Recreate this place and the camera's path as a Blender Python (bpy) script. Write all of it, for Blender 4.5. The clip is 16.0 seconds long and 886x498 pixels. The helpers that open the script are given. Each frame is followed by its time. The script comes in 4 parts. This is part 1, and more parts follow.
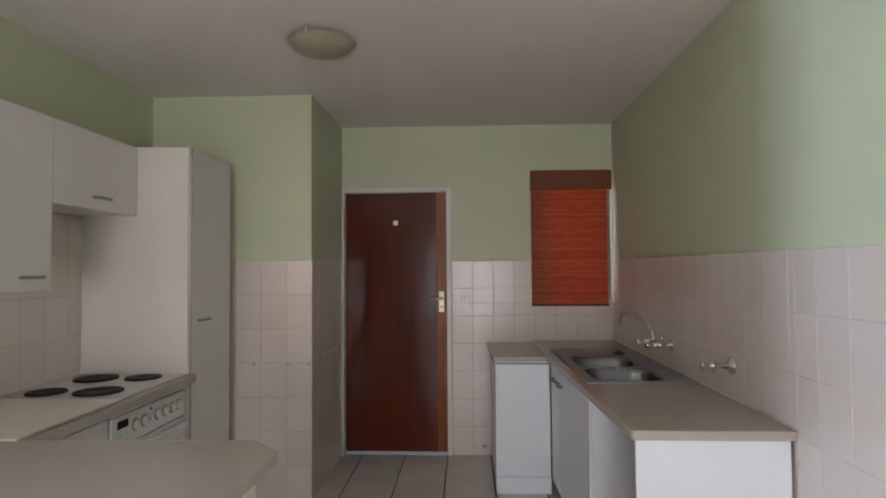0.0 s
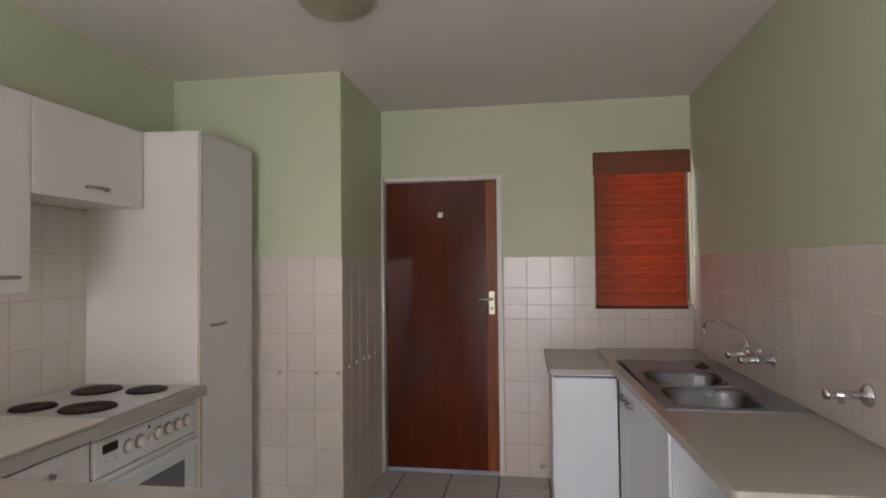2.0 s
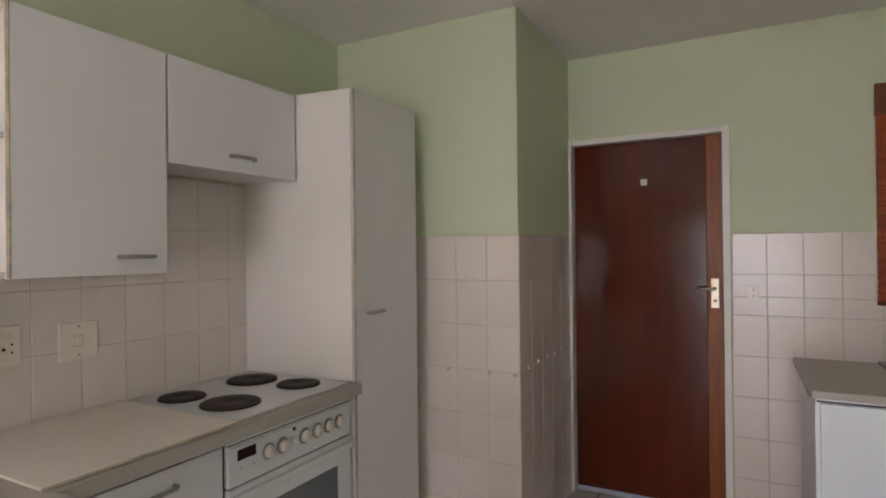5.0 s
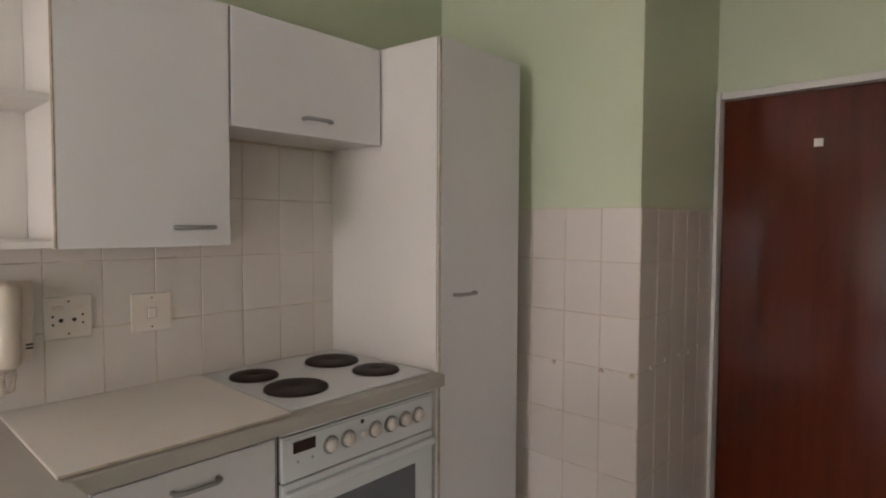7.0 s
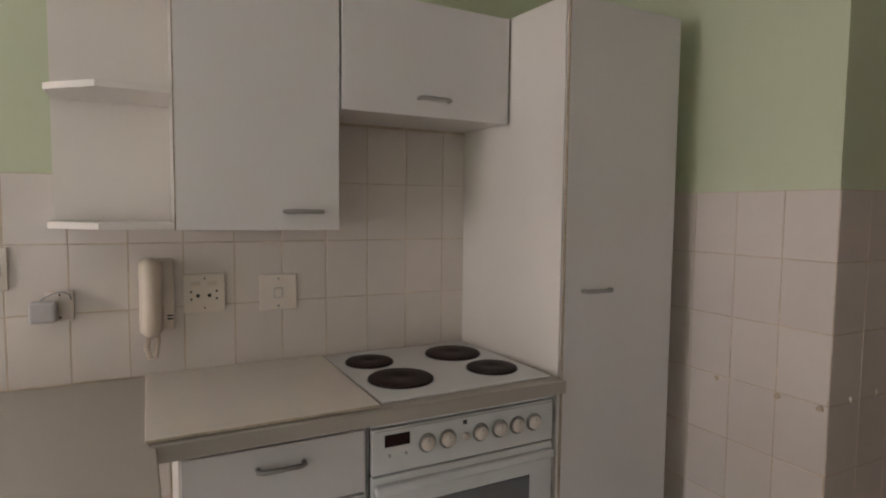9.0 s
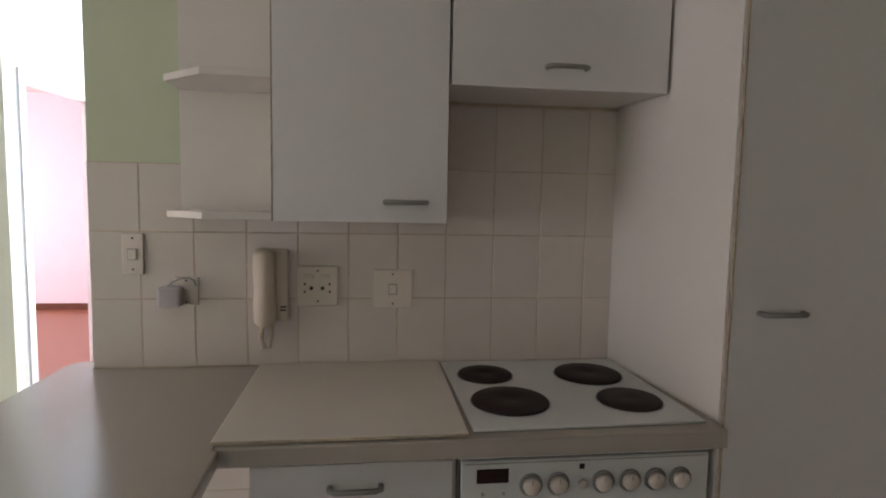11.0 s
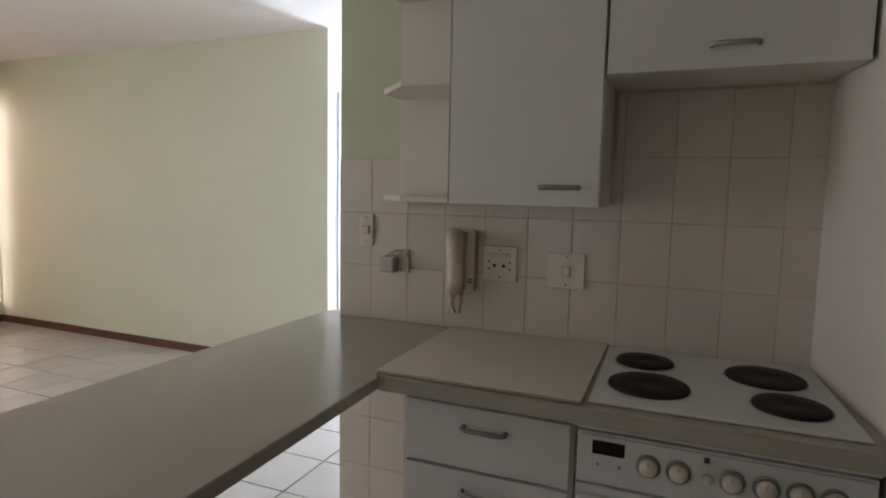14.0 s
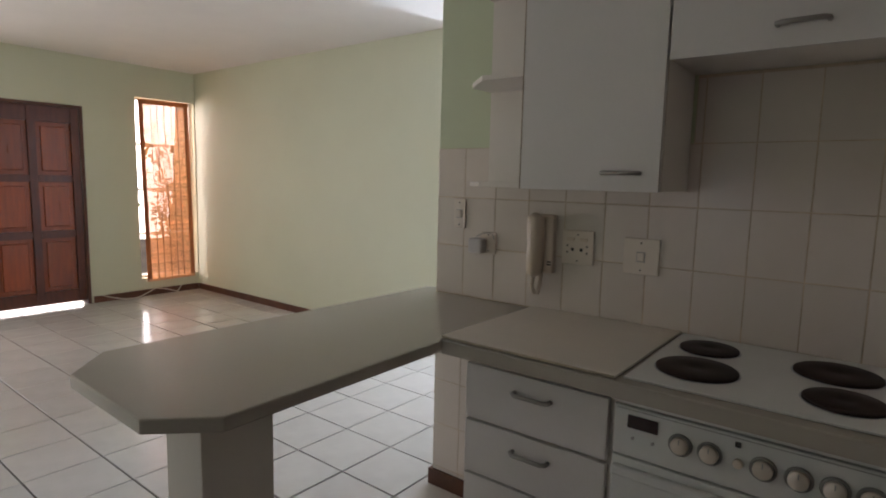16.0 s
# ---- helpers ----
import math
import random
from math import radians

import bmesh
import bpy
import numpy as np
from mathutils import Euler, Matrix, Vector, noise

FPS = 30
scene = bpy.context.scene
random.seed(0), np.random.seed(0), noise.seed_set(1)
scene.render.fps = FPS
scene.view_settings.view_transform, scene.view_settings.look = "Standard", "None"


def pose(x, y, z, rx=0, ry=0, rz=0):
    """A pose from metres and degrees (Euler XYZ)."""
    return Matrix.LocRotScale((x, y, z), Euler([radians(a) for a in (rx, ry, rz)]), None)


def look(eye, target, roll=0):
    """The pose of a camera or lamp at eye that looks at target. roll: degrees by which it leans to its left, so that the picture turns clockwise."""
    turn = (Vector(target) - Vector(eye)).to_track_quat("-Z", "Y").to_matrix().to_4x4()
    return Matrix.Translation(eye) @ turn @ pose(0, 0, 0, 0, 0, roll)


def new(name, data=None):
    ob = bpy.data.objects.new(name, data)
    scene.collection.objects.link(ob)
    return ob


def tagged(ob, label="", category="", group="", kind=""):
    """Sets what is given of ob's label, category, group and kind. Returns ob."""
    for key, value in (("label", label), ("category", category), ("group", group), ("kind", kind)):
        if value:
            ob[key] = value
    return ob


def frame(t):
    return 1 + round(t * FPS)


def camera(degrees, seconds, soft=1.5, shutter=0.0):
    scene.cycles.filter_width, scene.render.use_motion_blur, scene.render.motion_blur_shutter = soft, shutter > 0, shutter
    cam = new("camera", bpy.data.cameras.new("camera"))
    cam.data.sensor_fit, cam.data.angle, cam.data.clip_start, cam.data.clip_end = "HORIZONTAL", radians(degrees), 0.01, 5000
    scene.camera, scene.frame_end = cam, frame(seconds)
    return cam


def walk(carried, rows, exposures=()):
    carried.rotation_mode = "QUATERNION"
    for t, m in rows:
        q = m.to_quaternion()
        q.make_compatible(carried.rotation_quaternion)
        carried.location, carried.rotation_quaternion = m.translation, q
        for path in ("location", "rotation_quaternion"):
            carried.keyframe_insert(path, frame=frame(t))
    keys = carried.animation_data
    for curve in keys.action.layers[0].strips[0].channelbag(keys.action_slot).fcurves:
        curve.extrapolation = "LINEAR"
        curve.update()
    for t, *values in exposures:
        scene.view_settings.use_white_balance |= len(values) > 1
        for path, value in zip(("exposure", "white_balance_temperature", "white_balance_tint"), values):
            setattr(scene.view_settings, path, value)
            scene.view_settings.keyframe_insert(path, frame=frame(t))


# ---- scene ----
cam = camera(75.7, 16.0, 1.9)
PATH = [
    (0, (0.822, 1.744, 1.438), (0.733, 3.741, 1.506), -0.4),
    (0.5, (0.81, 1.873, 1.452), (0.708, 3.869, 1.516), -0.4),
    (1, (0.823, 1.982, 1.431), (0.691, 3.976, 1.508), -0.6),
    (1.5, (0.85, 2.111, 1.443), (0.666, 4.102, 1.507), -0.6),
    (2, (0.893, 2.228, 1.441), (0.583, 4.203, 1.499), -0.6),
    (2.5, (0.865, 2.31, 1.432), (0.428, 4.261, 1.484), -0.5),
    (3, (0.811, 2.441, 1.434), (0.239, 4.357, 1.477), -0.4),
    (3.5, (0.758, 2.536, 1.438), (0.094, 4.422, 1.467), -0.2),
    (4, (0.757, 2.608, 1.437), (0.006, 4.461, 1.447), -0.2),
    (4.2, (0.762, 2.648, 1.428), (-0.024, 4.487, 1.441), -0.4),
    (6.5, (0.764, 3.118, 1.42), (-0.486, 4.678, 1.347), 0.2),
    (7, (0.737, 3.196, 1.428), (-0.608, 4.673, 1.34), 0.3),
    (7.5, (0.738, 3.265, 1.428), (-0.707, 4.645, 1.334), 0.3),
    (8, (0.733, 3.345, 1.437), (-0.817, 4.603, 1.316), 0.6),
    (8.5, (0.753, 3.438, 1.425), (-0.913, 4.538, 1.306), 0.6),
    (8.7, (0.78, 3.474, 1.42), (-0.932, 4.501, 1.296), 0.6),
    (11, (0.593, 3.84, 1.428), (-1.382, 4.1, 1.249), 1.1),
    (11.5, (0.584, 3.91, 1.425), (-1.407, 3.973, 1.241), 1.2),
    (12, (0.587, 4.001, 1.412), (-1.394, 3.809, 1.219), 1.0),
    (12.5, (0.603, 4.047, 1.395), (-1.352, 3.672, 1.2), 1.3),
    (13, (0.658, 4.146, 1.384), (-1.257, 3.605, 1.189), 1.2),
    (13.5, (0.716, 4.204, 1.386), (-1.168, 3.56, 1.194), 1.3),
    (14, (0.727, 4.252, 1.394), (-1.116, 3.5, 1.196), 1.2),
    (14.5, (0.704, 4.323, 1.412), (-1.066, 3.42, 1.185), 1.0),
    (15, (0.694, 4.417, 1.397), (-0.992, 3.364, 1.17), 1.2),
    (15.5, (0.698, 4.499, 1.389), (-0.915, 3.34, 1.153), 1.1),
    (16, (0.737, 4.57, 1.381), (-0.828, 3.348, 1.142), 1.3),
]
EXPOSURES = [(0.0, -0.14, 6600, 22), (2.0, 0.16, 6600, 23), (4.0, 0.10, 6650, 23), (6.5, 0.14, 6750, 24), (8.5, 0.01, 6850, 25), (11.0, -0.50, 6700, 24), (12.5, -0.70, 6650, 23), (14.0, -0.82, 6700, 22), (16.0, -0.98, 6700, 21)]
walk(cam, [(t, look(eye, target, roll)) for t, eye, target, roll in PATH], EXPOSURES)

# ---- light ----
world = bpy.data.worlds.new("world")
scene.world = world
world.use_nodes = True
_n = world.node_tree.nodes
_sky = _n.new("ShaderNodeTexSky")
_sky.sky_type, _sky.sun_disc = "NISHITA", False
_sky.sun_elevation, _sky.sun_rotation = radians(42), radians(200)
_n["Background"].inputs[1].default_value = 0.12
world.node_tree.links.new(_sky.outputs[0], _n["Background"].inputs[0])


def sun_lamp(energy, elevation, rotation):
    d = bpy.data.lights.new("sun", "SUN")
    d.energy, d.angle, d.color = energy, radians(0.5), (1, 0.95, 0.88)
    a, r = radians(elevation), radians(rotation)
    way = Vector((math.sin(r) * math.cos(a), math.cos(r) * math.cos(a), math.sin(a)))
    ob = new("sun", d)
    ob.matrix_world = look(way * 30, (0, 0, 0))
    return ob


def area_lamp(name, eye, target, w, h, energy, color=(1, 1, 1)):
    d = bpy.data.lights.new(name, "AREA")
    d.shape, d.size, d.size_y, d.energy, d.color = "RECTANGLE", w, h, energy, color
    ob = new(name, d)
    ob.matrix_world = look(eye, target)
    return ob


sun_lamp(3.0, 42, 200)
area_lamp("window_light_living", (0.85, -2.16, 1.05), (0.85, 2, 0.95), 1.7, 1.7, 49, (0.90, 0.95, 1.0))
area_lamp("window_light_slim", (-2.5, -4.1, 1.7), (-2.5, 2, 1.0), 2.3, 2.6, 320, (1.0, 0.96, 0.90))
area_lamp("window_light_kitchen", (1.65, 6.255, 1.655), (1.65, 2, 1.655), 0.42, 0.93, 2.3, (1.0, 0.96, 0.90))
area_lamp("window_light_passage", (-4.62, 2.2, 1.25), (0, 2.2, 1.25), 0.5, 1.7, 185, (0.62, 0.82, 1.0))
# Fill added out of view to brighten the pink bedroom; its window is assumed.
area_lamp("fill_light_bedroom", (-4.6, -2.2, 1.4), (-4.6, 2, 1.3), 1.6, 1.2, 150, (1.0, 0.95, 0.98))


# ---- materials ----
def material(name, color, rough=0.5, metal=0.0, vary=0.08, scale=6.0, bump=0.0, bump_scale=60.0, stretch=(1, 1, 1),
             random_part=0.0, island=False, coat=0.0, trans=0.0, grime=0.0, spec=0.5):
    m = bpy.data.materials.new(name)
    m.use_nodes = True
    nt = m.node_tree
    n, l = nt.nodes, nt.links
    b = n["Principled BSDF"]
    b.inputs["Metallic"].default_value = metal
    b.inputs["Coat Weight"].default_value = coat
    b.inputs["Coat Roughness"].default_value = 0.12
    b.inputs["Specular IOR Level"].default_value = spec
    tc, mp = n.new("ShaderNodeTexCoord"), n.new("ShaderNodeMapping")
    mp.inputs["Scale"].default_value = stretch
    l.new(tc.outputs["Object"], mp.inputs[0])
    big, fine = n.new("ShaderNodeTexNoise"), n.new("ShaderNodeTexNoise")
    big.inputs["Scale"].default_value, big.inputs["Detail"].default_value = scale, 4
    fine.inputs["Scale"].default_value, fine.inputs["Detail"].default_value = bump_scale, 3
    l.new(mp.outputs[0], big.inputs["Vector"])
    l.new(mp.outputs[0], fine.inputs["Vector"])
    ramp = n.new("ShaderNodeMapRange")
    ramp.inputs["To Min"].default_value, ramp.inputs["To Max"].default_value = 1 - vary * 1.8, 1 + vary * 1.8
    ramp.inputs["From Min"].default_value, ramp.inputs["From Max"].default_value = 0.1, 0.9
    l.new(big.outputs["Fac"], ramp.inputs["Value"])
    r2 = n.new("ShaderNodeMapRange")
    r2.inputs["To Min"].default_value, r2.inputs["To Max"].default_value = 1 - vary * 0.4, 1 + vary * 0.4
    r2.inputs["From Min"].default_value, r2.inputs["From Max"].default_value = 0.3, 0.7
    l.new(fine.outputs["Fac"], r2.inputs["Value"])
    mul = n.new("ShaderNodeMath")
    mul.operation = "MULTIPLY"
    l.new(ramp.outputs[0], mul.inputs[0])
    l.new(r2.outputs[0], mul.inputs[1])
    out = mul.outputs[0]
    if random_part:
        src = n.new("ShaderNodeNewGeometry").outputs["Random Per Island"] if island else n.new("ShaderNodeObjectInfo").outputs["Random"]
        r3, m3 = n.new("ShaderNodeMapRange"), n.new("ShaderNodeMath")
        m3.operation = "MULTIPLY"
        r3.inputs["To Min"].default_value, r3.inputs["To Max"].default_value = 1 - random_part, 1 + random_part
        l.new(src, r3.inputs["Value"])
        l.new(r3.outputs[0], m3.inputs[0])
        l.new(out, m3.inputs[1])
        out = m3.outputs[0]
    col = n.new("ShaderNodeVectorMath")
    col.operation = "SCALE"
    col.inputs[0].default_value = color
    l.new(out, col.inputs["Scale"])
    shade = col.outputs[0]
    if grime:
        g, gr, mix = n.new("ShaderNodeTexNoise"), n.new("ShaderNodeMapRange"), n.new("ShaderNodeMix")
        g.inputs["Scale"].default_value, g.inputs["Detail"].default_value, g.inputs["Roughness"].default_value = 3.1, 6, 0.7
        l.new(tc.outputs["Object"], g.inputs["Vector"])
        gr.inputs["From Min"].default_value, gr.inputs["From Max"].default_value = 0.55, 0.75
        gr.inputs["To Max"].default_value = grime
        l.new(g.outputs["Fac"], gr.inputs["Value"])
        mix.data_type = "RGBA"
        mix.inputs["B"].default_value = (0.32, 0.22, 0.13, 1)
        l.new(gr.outputs[0], mix.inputs["Factor"])
        l.new(shade, mix.inputs["A"])
        shade = mix.outputs["Result"]
    l.new(shade, b.inputs["Base Color"])
    rr = n.new("ShaderNodeMapRange")
    rr.inputs["To Min"].default_value, rr.inputs["To Max"].default_value = max(0.02, rough - 0.06), min(1, rough + 0.06)
    l.new(big.outputs["Fac"], rr.inputs["Value"])
    l.new(rr.outputs[0], b.inputs["Roughness"])
    if bump:
        bp = n.new("ShaderNodeBump")
        bp.inputs["Strength"].default_value, bp.inputs["Distance"].default_value = 0.5, bump
        l.new(fine.outputs["Fac"], bp.inputs["Height"])
        l.new(bp.outputs[0], b.inputs["Normal"])
    if trans:
        t, ms = n.new("ShaderNodeBsdfTranslucent"), n.new("ShaderNodeMixShader")
        ms.inputs[0].default_value = trans
        l.new(shade, t.inputs["Color"])
        l.new(b.outputs[0], ms.inputs[1])
        l.new(t.outputs[0], ms.inputs[2])
        l.new(ms.outputs[0], n["Material Output"].inputs["Surface"])
    return m


M_GREEN = material("green_wall_paint", (0.55, 0.59, 0.41), 0.5, vary=0.03, scale=2.0, bump=0.001, bump_scale=180)
M_LIVING = material("pale_green_wall_paint", (0.68, 0.68, 0.52), 0.6, vary=0.03, scale=1.5, bump=0.001, bump_scale=180)
M_WHITE_WALL = material("white_wall_paint", (0.80, 0.82, 0.80), 0.6, vary=0.02)
M_PINK = material("pink_wall_paint", (0.78, 0.68, 0.73), 0.6, vary=0.02)
M_CEILING = material("ceiling_paint", (0.80, 0.75, 0.70), 0.85, vary=0.02, scale=3, bump=0.0008, bump_scale=90)
M_TILE = material("white_glazed_tile", (0.68, 0.60, 0.54), 0.16, vary=0.04, scale=3, random_part=0.03, bump=0.0006, bump_scale=9, grime=0.07)
M_GROUT = material("tile_grout", (0.56, 0.44, 0.32), 0.9, vary=0.2, scale=12)
M_GROUT_PALE = material("pale_tile_grout", (0.44, 0.37, 0.29), 0.9, vary=0.15, scale=12)
M_GROUT_SOFT = material("whitish_tile_grout", (0.62, 0.53, 0.46), 0.8, vary=0.25, scale=12)
M_FLOOR = material("floor_tile_glaze", (0.62, 0.58, 0.54), 0.17, vary=0.05, scale=5, random_part=0.05, bump=0.0005, bump_scale=14, grime=0.12)
M_FLOOR_FAR = material("far_floor_tile_glaze", (0.62, 0.58, 0.54), 0.17, vary=0.05, scale=5, random_part=0.05, island=True, bump=0.0005, bump_scale=14)
M_FLOOR_GROUT = material("floor_grout", (0.06, 0.045, 0.035), 0.9, vary=0.3, scale=9)
M_WOODFLOOR = material("red_brown_wood_floor", (0.30, 0.11, 0.06), 0.35, vary=0.15, scale=4, stretch=(1, 8, 1))
M_LAMINATE = material("white_melamine", (0.71, 0.655, 0.60), 0.34, vary=0.02, scale=3, bump=0.0002, bump_scale=200)
M_FRONTW = material("grey_white_melamine_front", (0.70, 0.665, 0.645), 0.32, vary=0.02, scale=3)
# White melamine with the cool window daylight mixed into its colour.
M_SINKCAB = material("daylight_tinted_white_melamine", (0.80, 0.83, 0.87), 0.36, vary=0.02, scale=3)
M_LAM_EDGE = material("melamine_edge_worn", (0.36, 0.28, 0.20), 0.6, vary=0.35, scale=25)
M_WORKTOP = material("speckled_beige_worktop", (0.42, 0.375, 0.325), 0.22, vary=0.01, scale=260, bump_scale=400)
M_BOARD = material("white_board", (0.70, 0.63, 0.55), 0.42, vary=0.03)
M_BOARD_EDGE = material("board_edge", (0.50, 0.42, 0.31), 0.7, vary=0.2, scale=20)
M_ENAMEL = material("white_enamel", (0.70, 0.70, 0.68), 0.18, vary=0.02)
M_PLASTIC = material("white_plastic", (0.72, 0.63, 0.55), 0.35, vary=0.02)
M_YELLOWED = material("cream_plastic", (0.68, 0.57, 0.47), 0.35, vary=0.03)
M_GREYPL = material("grey_plastic", (0.38, 0.355, 0.35), 0.45, vary=0.03)
M_PLUG = material("pale_grey_plastic", (0.50, 0.46, 0.46), 0.45, vary=0.03)
M_KNOBRING = material("grey_knob_ring", (0.30, 0.29, 0.27), 0.4, vary=0.05)
M_HANDLE = material("grey_metal_handle", (0.30, 0.28, 0.26), 0.42, metal=0.3, vary=0.06)
M_IRON = material("cast_iron_plate", (0.024, 0.012, 0.009), 0.55, spec=0.25, vary=0.3, scale=30, bump=0.0005, bump_scale=120)
M_BOWL = material("dull_steel_bowl", (0.22, 0.225, 0.24), 0.26, metal=1.0, vary=0.02, scale=8)
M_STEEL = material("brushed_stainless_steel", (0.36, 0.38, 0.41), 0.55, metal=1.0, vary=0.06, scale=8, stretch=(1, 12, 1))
M_CHROME = material("chrome", (0.72, 0.72, 0.73), 0.1, metal=1.0, vary=0.03)
M_BRASS = material("aged_brass", (0.66, 0.59, 0.46), 0.42, metal=1.0, vary=0.1)
M_DARK = material("dark_plastic_and_gap_shade", (0.03, 0.025, 0.022), 0.3, vary=0.1)
# Base raised to grey: the reflection on the dark glass is in the colour.
M_GLASSBLACK = material("oven_glass_grey_reflection", (0.17, 0.17, 0.18), 0.14, vary=0.05)
M_DISPLAY = material("dark_red_display", (0.035, 0.012, 0.01), 0.12, vary=0.05)
M_DOOR = material("varnished_red_wood", (0.088, 0.014, 0.005), 0.13, vary=0.16, scale=1.8, stretch=(9, 9, 0.4), bump=0.00025, bump_scale=22, spec=0.3)
M_DOOR_EDGE = material("orange_wood_lipping", (0.25, 0.07, 0.018), 0.35, vary=0.25, scale=6, stretch=(9, 9, 0.7), spec=0.25)
M_FRONT = material("dark_mahogany", (0.12, 0.026, 0.009), 0.32, vary=0.3, scale=5, stretch=(6, 6, 0.8), bump=0.0005, bump_scale=60, coat=0.08)
M_FRONT_PANEL = material("red_mahogany_panel", (0.30, 0.058, 0.010), 0.30, vary=0.2, scale=5, stretch=(6, 6, 0.8), coat=0.2, random_part=0.25)
M_SKIRT = material("brown_wood_skirting", (0.12, 0.04, 0.02), 0.4, vary=0.3, scale=6, coat=0.1)
M_FRAME = material("cream_frame_paint", (0.70, 0.66, 0.60), 0.35, vary=0.03)
M_BLIND = material("red_bamboo_slat", (0.50, 0.098, 0.018), 0.5, vary=0.25, scale=18, stretch=(0.6, 1, 8), random_part=0.25, island=True, trans=0.5)
M_VALANCE = material("brown_red_fabric", (0.19, 0.055, 0.020), 0.7, vary=0.15, scale=20, stretch=(1, 1, 5), bump=0.001, bump_scale=150)
M_ORANGE = material("orange_reed_blind", (0.78, 0.50, 0.30), 0.6, vary=0.2, scale=20, stretch=(1, 1, 6), trans=0.45, random_part=0.15, island=True)
M_BAND = material("brown_orange_band", (0.50, 0.22, 0.09), 0.7, vary=0.15, scale=20, stretch=(1, 1, 6), trans=0.35)
M_CORD = material("brown_cord", (0.20, 0.07, 0.03), 0.8)
M_BIND = material("red_thread", (0.32, 0.05, 0.012), 0.8)
M_CONCRETE = material("pale_concrete", (0.45, 0.43, 0.40), 0.85, vary=0.15, scale=5)
M_ADHESIVE = material("dried_adhesive", (0.62, 0.58, 0.50), 0.8, vary=0.2, scale=30)
M_LEAF = material("garden_leaf", (0.06, 0.11, 0.03), 0.5, vary=0.3, random_part=0.4, island=True, trans=0.3)
M_LAMPGLASS = material("frosted_lamp_glass", (0.36, 0.31, 0.22), 0.3, vary=0.15, scale=10, grime=0.2)


def pane_material():
    m = bpy.data.materials.new("clear_glass")
    m.use_nodes = True
    n = m.node_tree.nodes
    b = n["Principled BSDF"]
    b.inputs["Base Color"].default_value = (1, 1, 1, 1)
    b.inputs["Roughness"].default_value = 0.02
    b.inputs["Transmission Weight"].default_value = 1
    b.inputs["IOR"].default_value = 1.1
    return m


M_PANE = pane_material()


# ---- mesh helpers ----
def add_box(bm, x0, y0, z0, x1, y1, z1, bevel=0.0):
    made = bmesh.ops.create_cube(bm, size=1)["verts"]
    for v in made:
        v.co = Vector((x0 + (v.co.x + 0.5) * (x1 - x0), y0 + (v.co.y + 0.5) * (y1 - y0), z0 + (v.co.z + 0.5) * (z1 - z0)))
    if bevel:
        es = {e for v in made for e in v.link_edges}
        bmesh.ops.bevel(bm, geom=list(es), offset=bevel, segments=2, affect="EDGES", profile=0.5)
    return made


def boxes(*rows, bevel=0.0):
    bm = bmesh.new()
    for r in rows:
        add_box(bm, *r, bevel=bevel)
    return bm


def lathe(profile, segments=32, axis="Z"):
    """Turns (radius, height) pairs about an axis."""
    bm = bmesh.new()
    rings = []
    for r, h in profile:
        ring = []
        for i in range(segments):
            a = 2 * math.pi * i / segments
            p = (r * math.cos(a), r * math.sin(a), h)
            if axis == "X":
                p = (h, p[0], p[1])
            elif axis == "Y":
                p = (p[0], h, p[1])
            ring.append(bm.verts.new(p))
        rings.append(ring)
    for a, b in zip(rings, rings[1:]):
        for i in range(segments):
            j = (i + 1) % segments
            bm.faces.new((a[i], a[j], b[j], b[i]))
    for ring in (rings[0], rings[-1]):
        if profile[rings.index(ring)][0] > 1e-5:
            bm.faces.new(ring)
    bmesh.ops.remove_doubles(bm, verts=bm.verts, dist=1e-6)
    bmesh.ops.recalc_face_normals(bm, faces=bm.faces)
    for f in bm.faces:
        f.smooth = len(f.verts) < 5
    return bm


def tube(points, radius, segments=10, bm=None, round_cap=True):
    """A pipe through points; radius is one number or one for each point."""
    bm = bm or bmesh.new()
    pts = [Vector(p) for p in points]
    rings = []
    ref = min((Vector((0, 0, 1)), Vector((1, 0, 0)), Vector((0, 1, 0))), key=lambda a: max(abs((q - p).normalized().dot(a)) for p, q in zip(pts, pts[1:])))
    for i, p in enumerate(pts):
        d = (pts[min(i + 1, len(pts) - 1)] - pts[max(i - 1, 0)]).normalized()
        s = d.cross(ref)
        s.normalize()
        u = s.cross(d)
        r = radius[i] if isinstance(radius, (list, tuple)) else radius
        rings.append([bm.verts.new(p + r * (math.cos(2 * math.pi * k / segments) * s + math.sin(2 * math.pi * k / segments) * u)) for k in range(segments)])
    for a, b in zip(rings, rings[1:]):
        for i in range(segments):
            j = (i + 1) % segments
            f = bm.faces.new((a[i], a[j], b[j], b[i]))
            f.smooth = True
    bm.faces.new(rings[0])
    bm.faces.new(rings[-1])
    bmesh.ops.recalc_face_normals(bm, faces=bm.faces)
    return bm


def prism(outline, z0, z1, bevel=0.0):
    bm = bmesh.new()
    low = [bm.verts.new((x, y, z0)) for x, y in outline]
    top = [bm.verts.new((x, y, z1)) for x, y in outline]
    bm.faces.new(low)
    bm.faces.new(top)
    for i in range(len(outline)):
        j = (i + 1) % len(outline)
        bm.faces.new((low[i], low[j], top[j], top[i]))
    bmesh.ops.recalc_face_normals(bm, faces=bm.faces)
    if bevel:
        bmesh.ops.bevel(bm, geom=list(bm.edges), offset=bevel, segments=2, affect="EDGES", profile=0.5)
    return bm


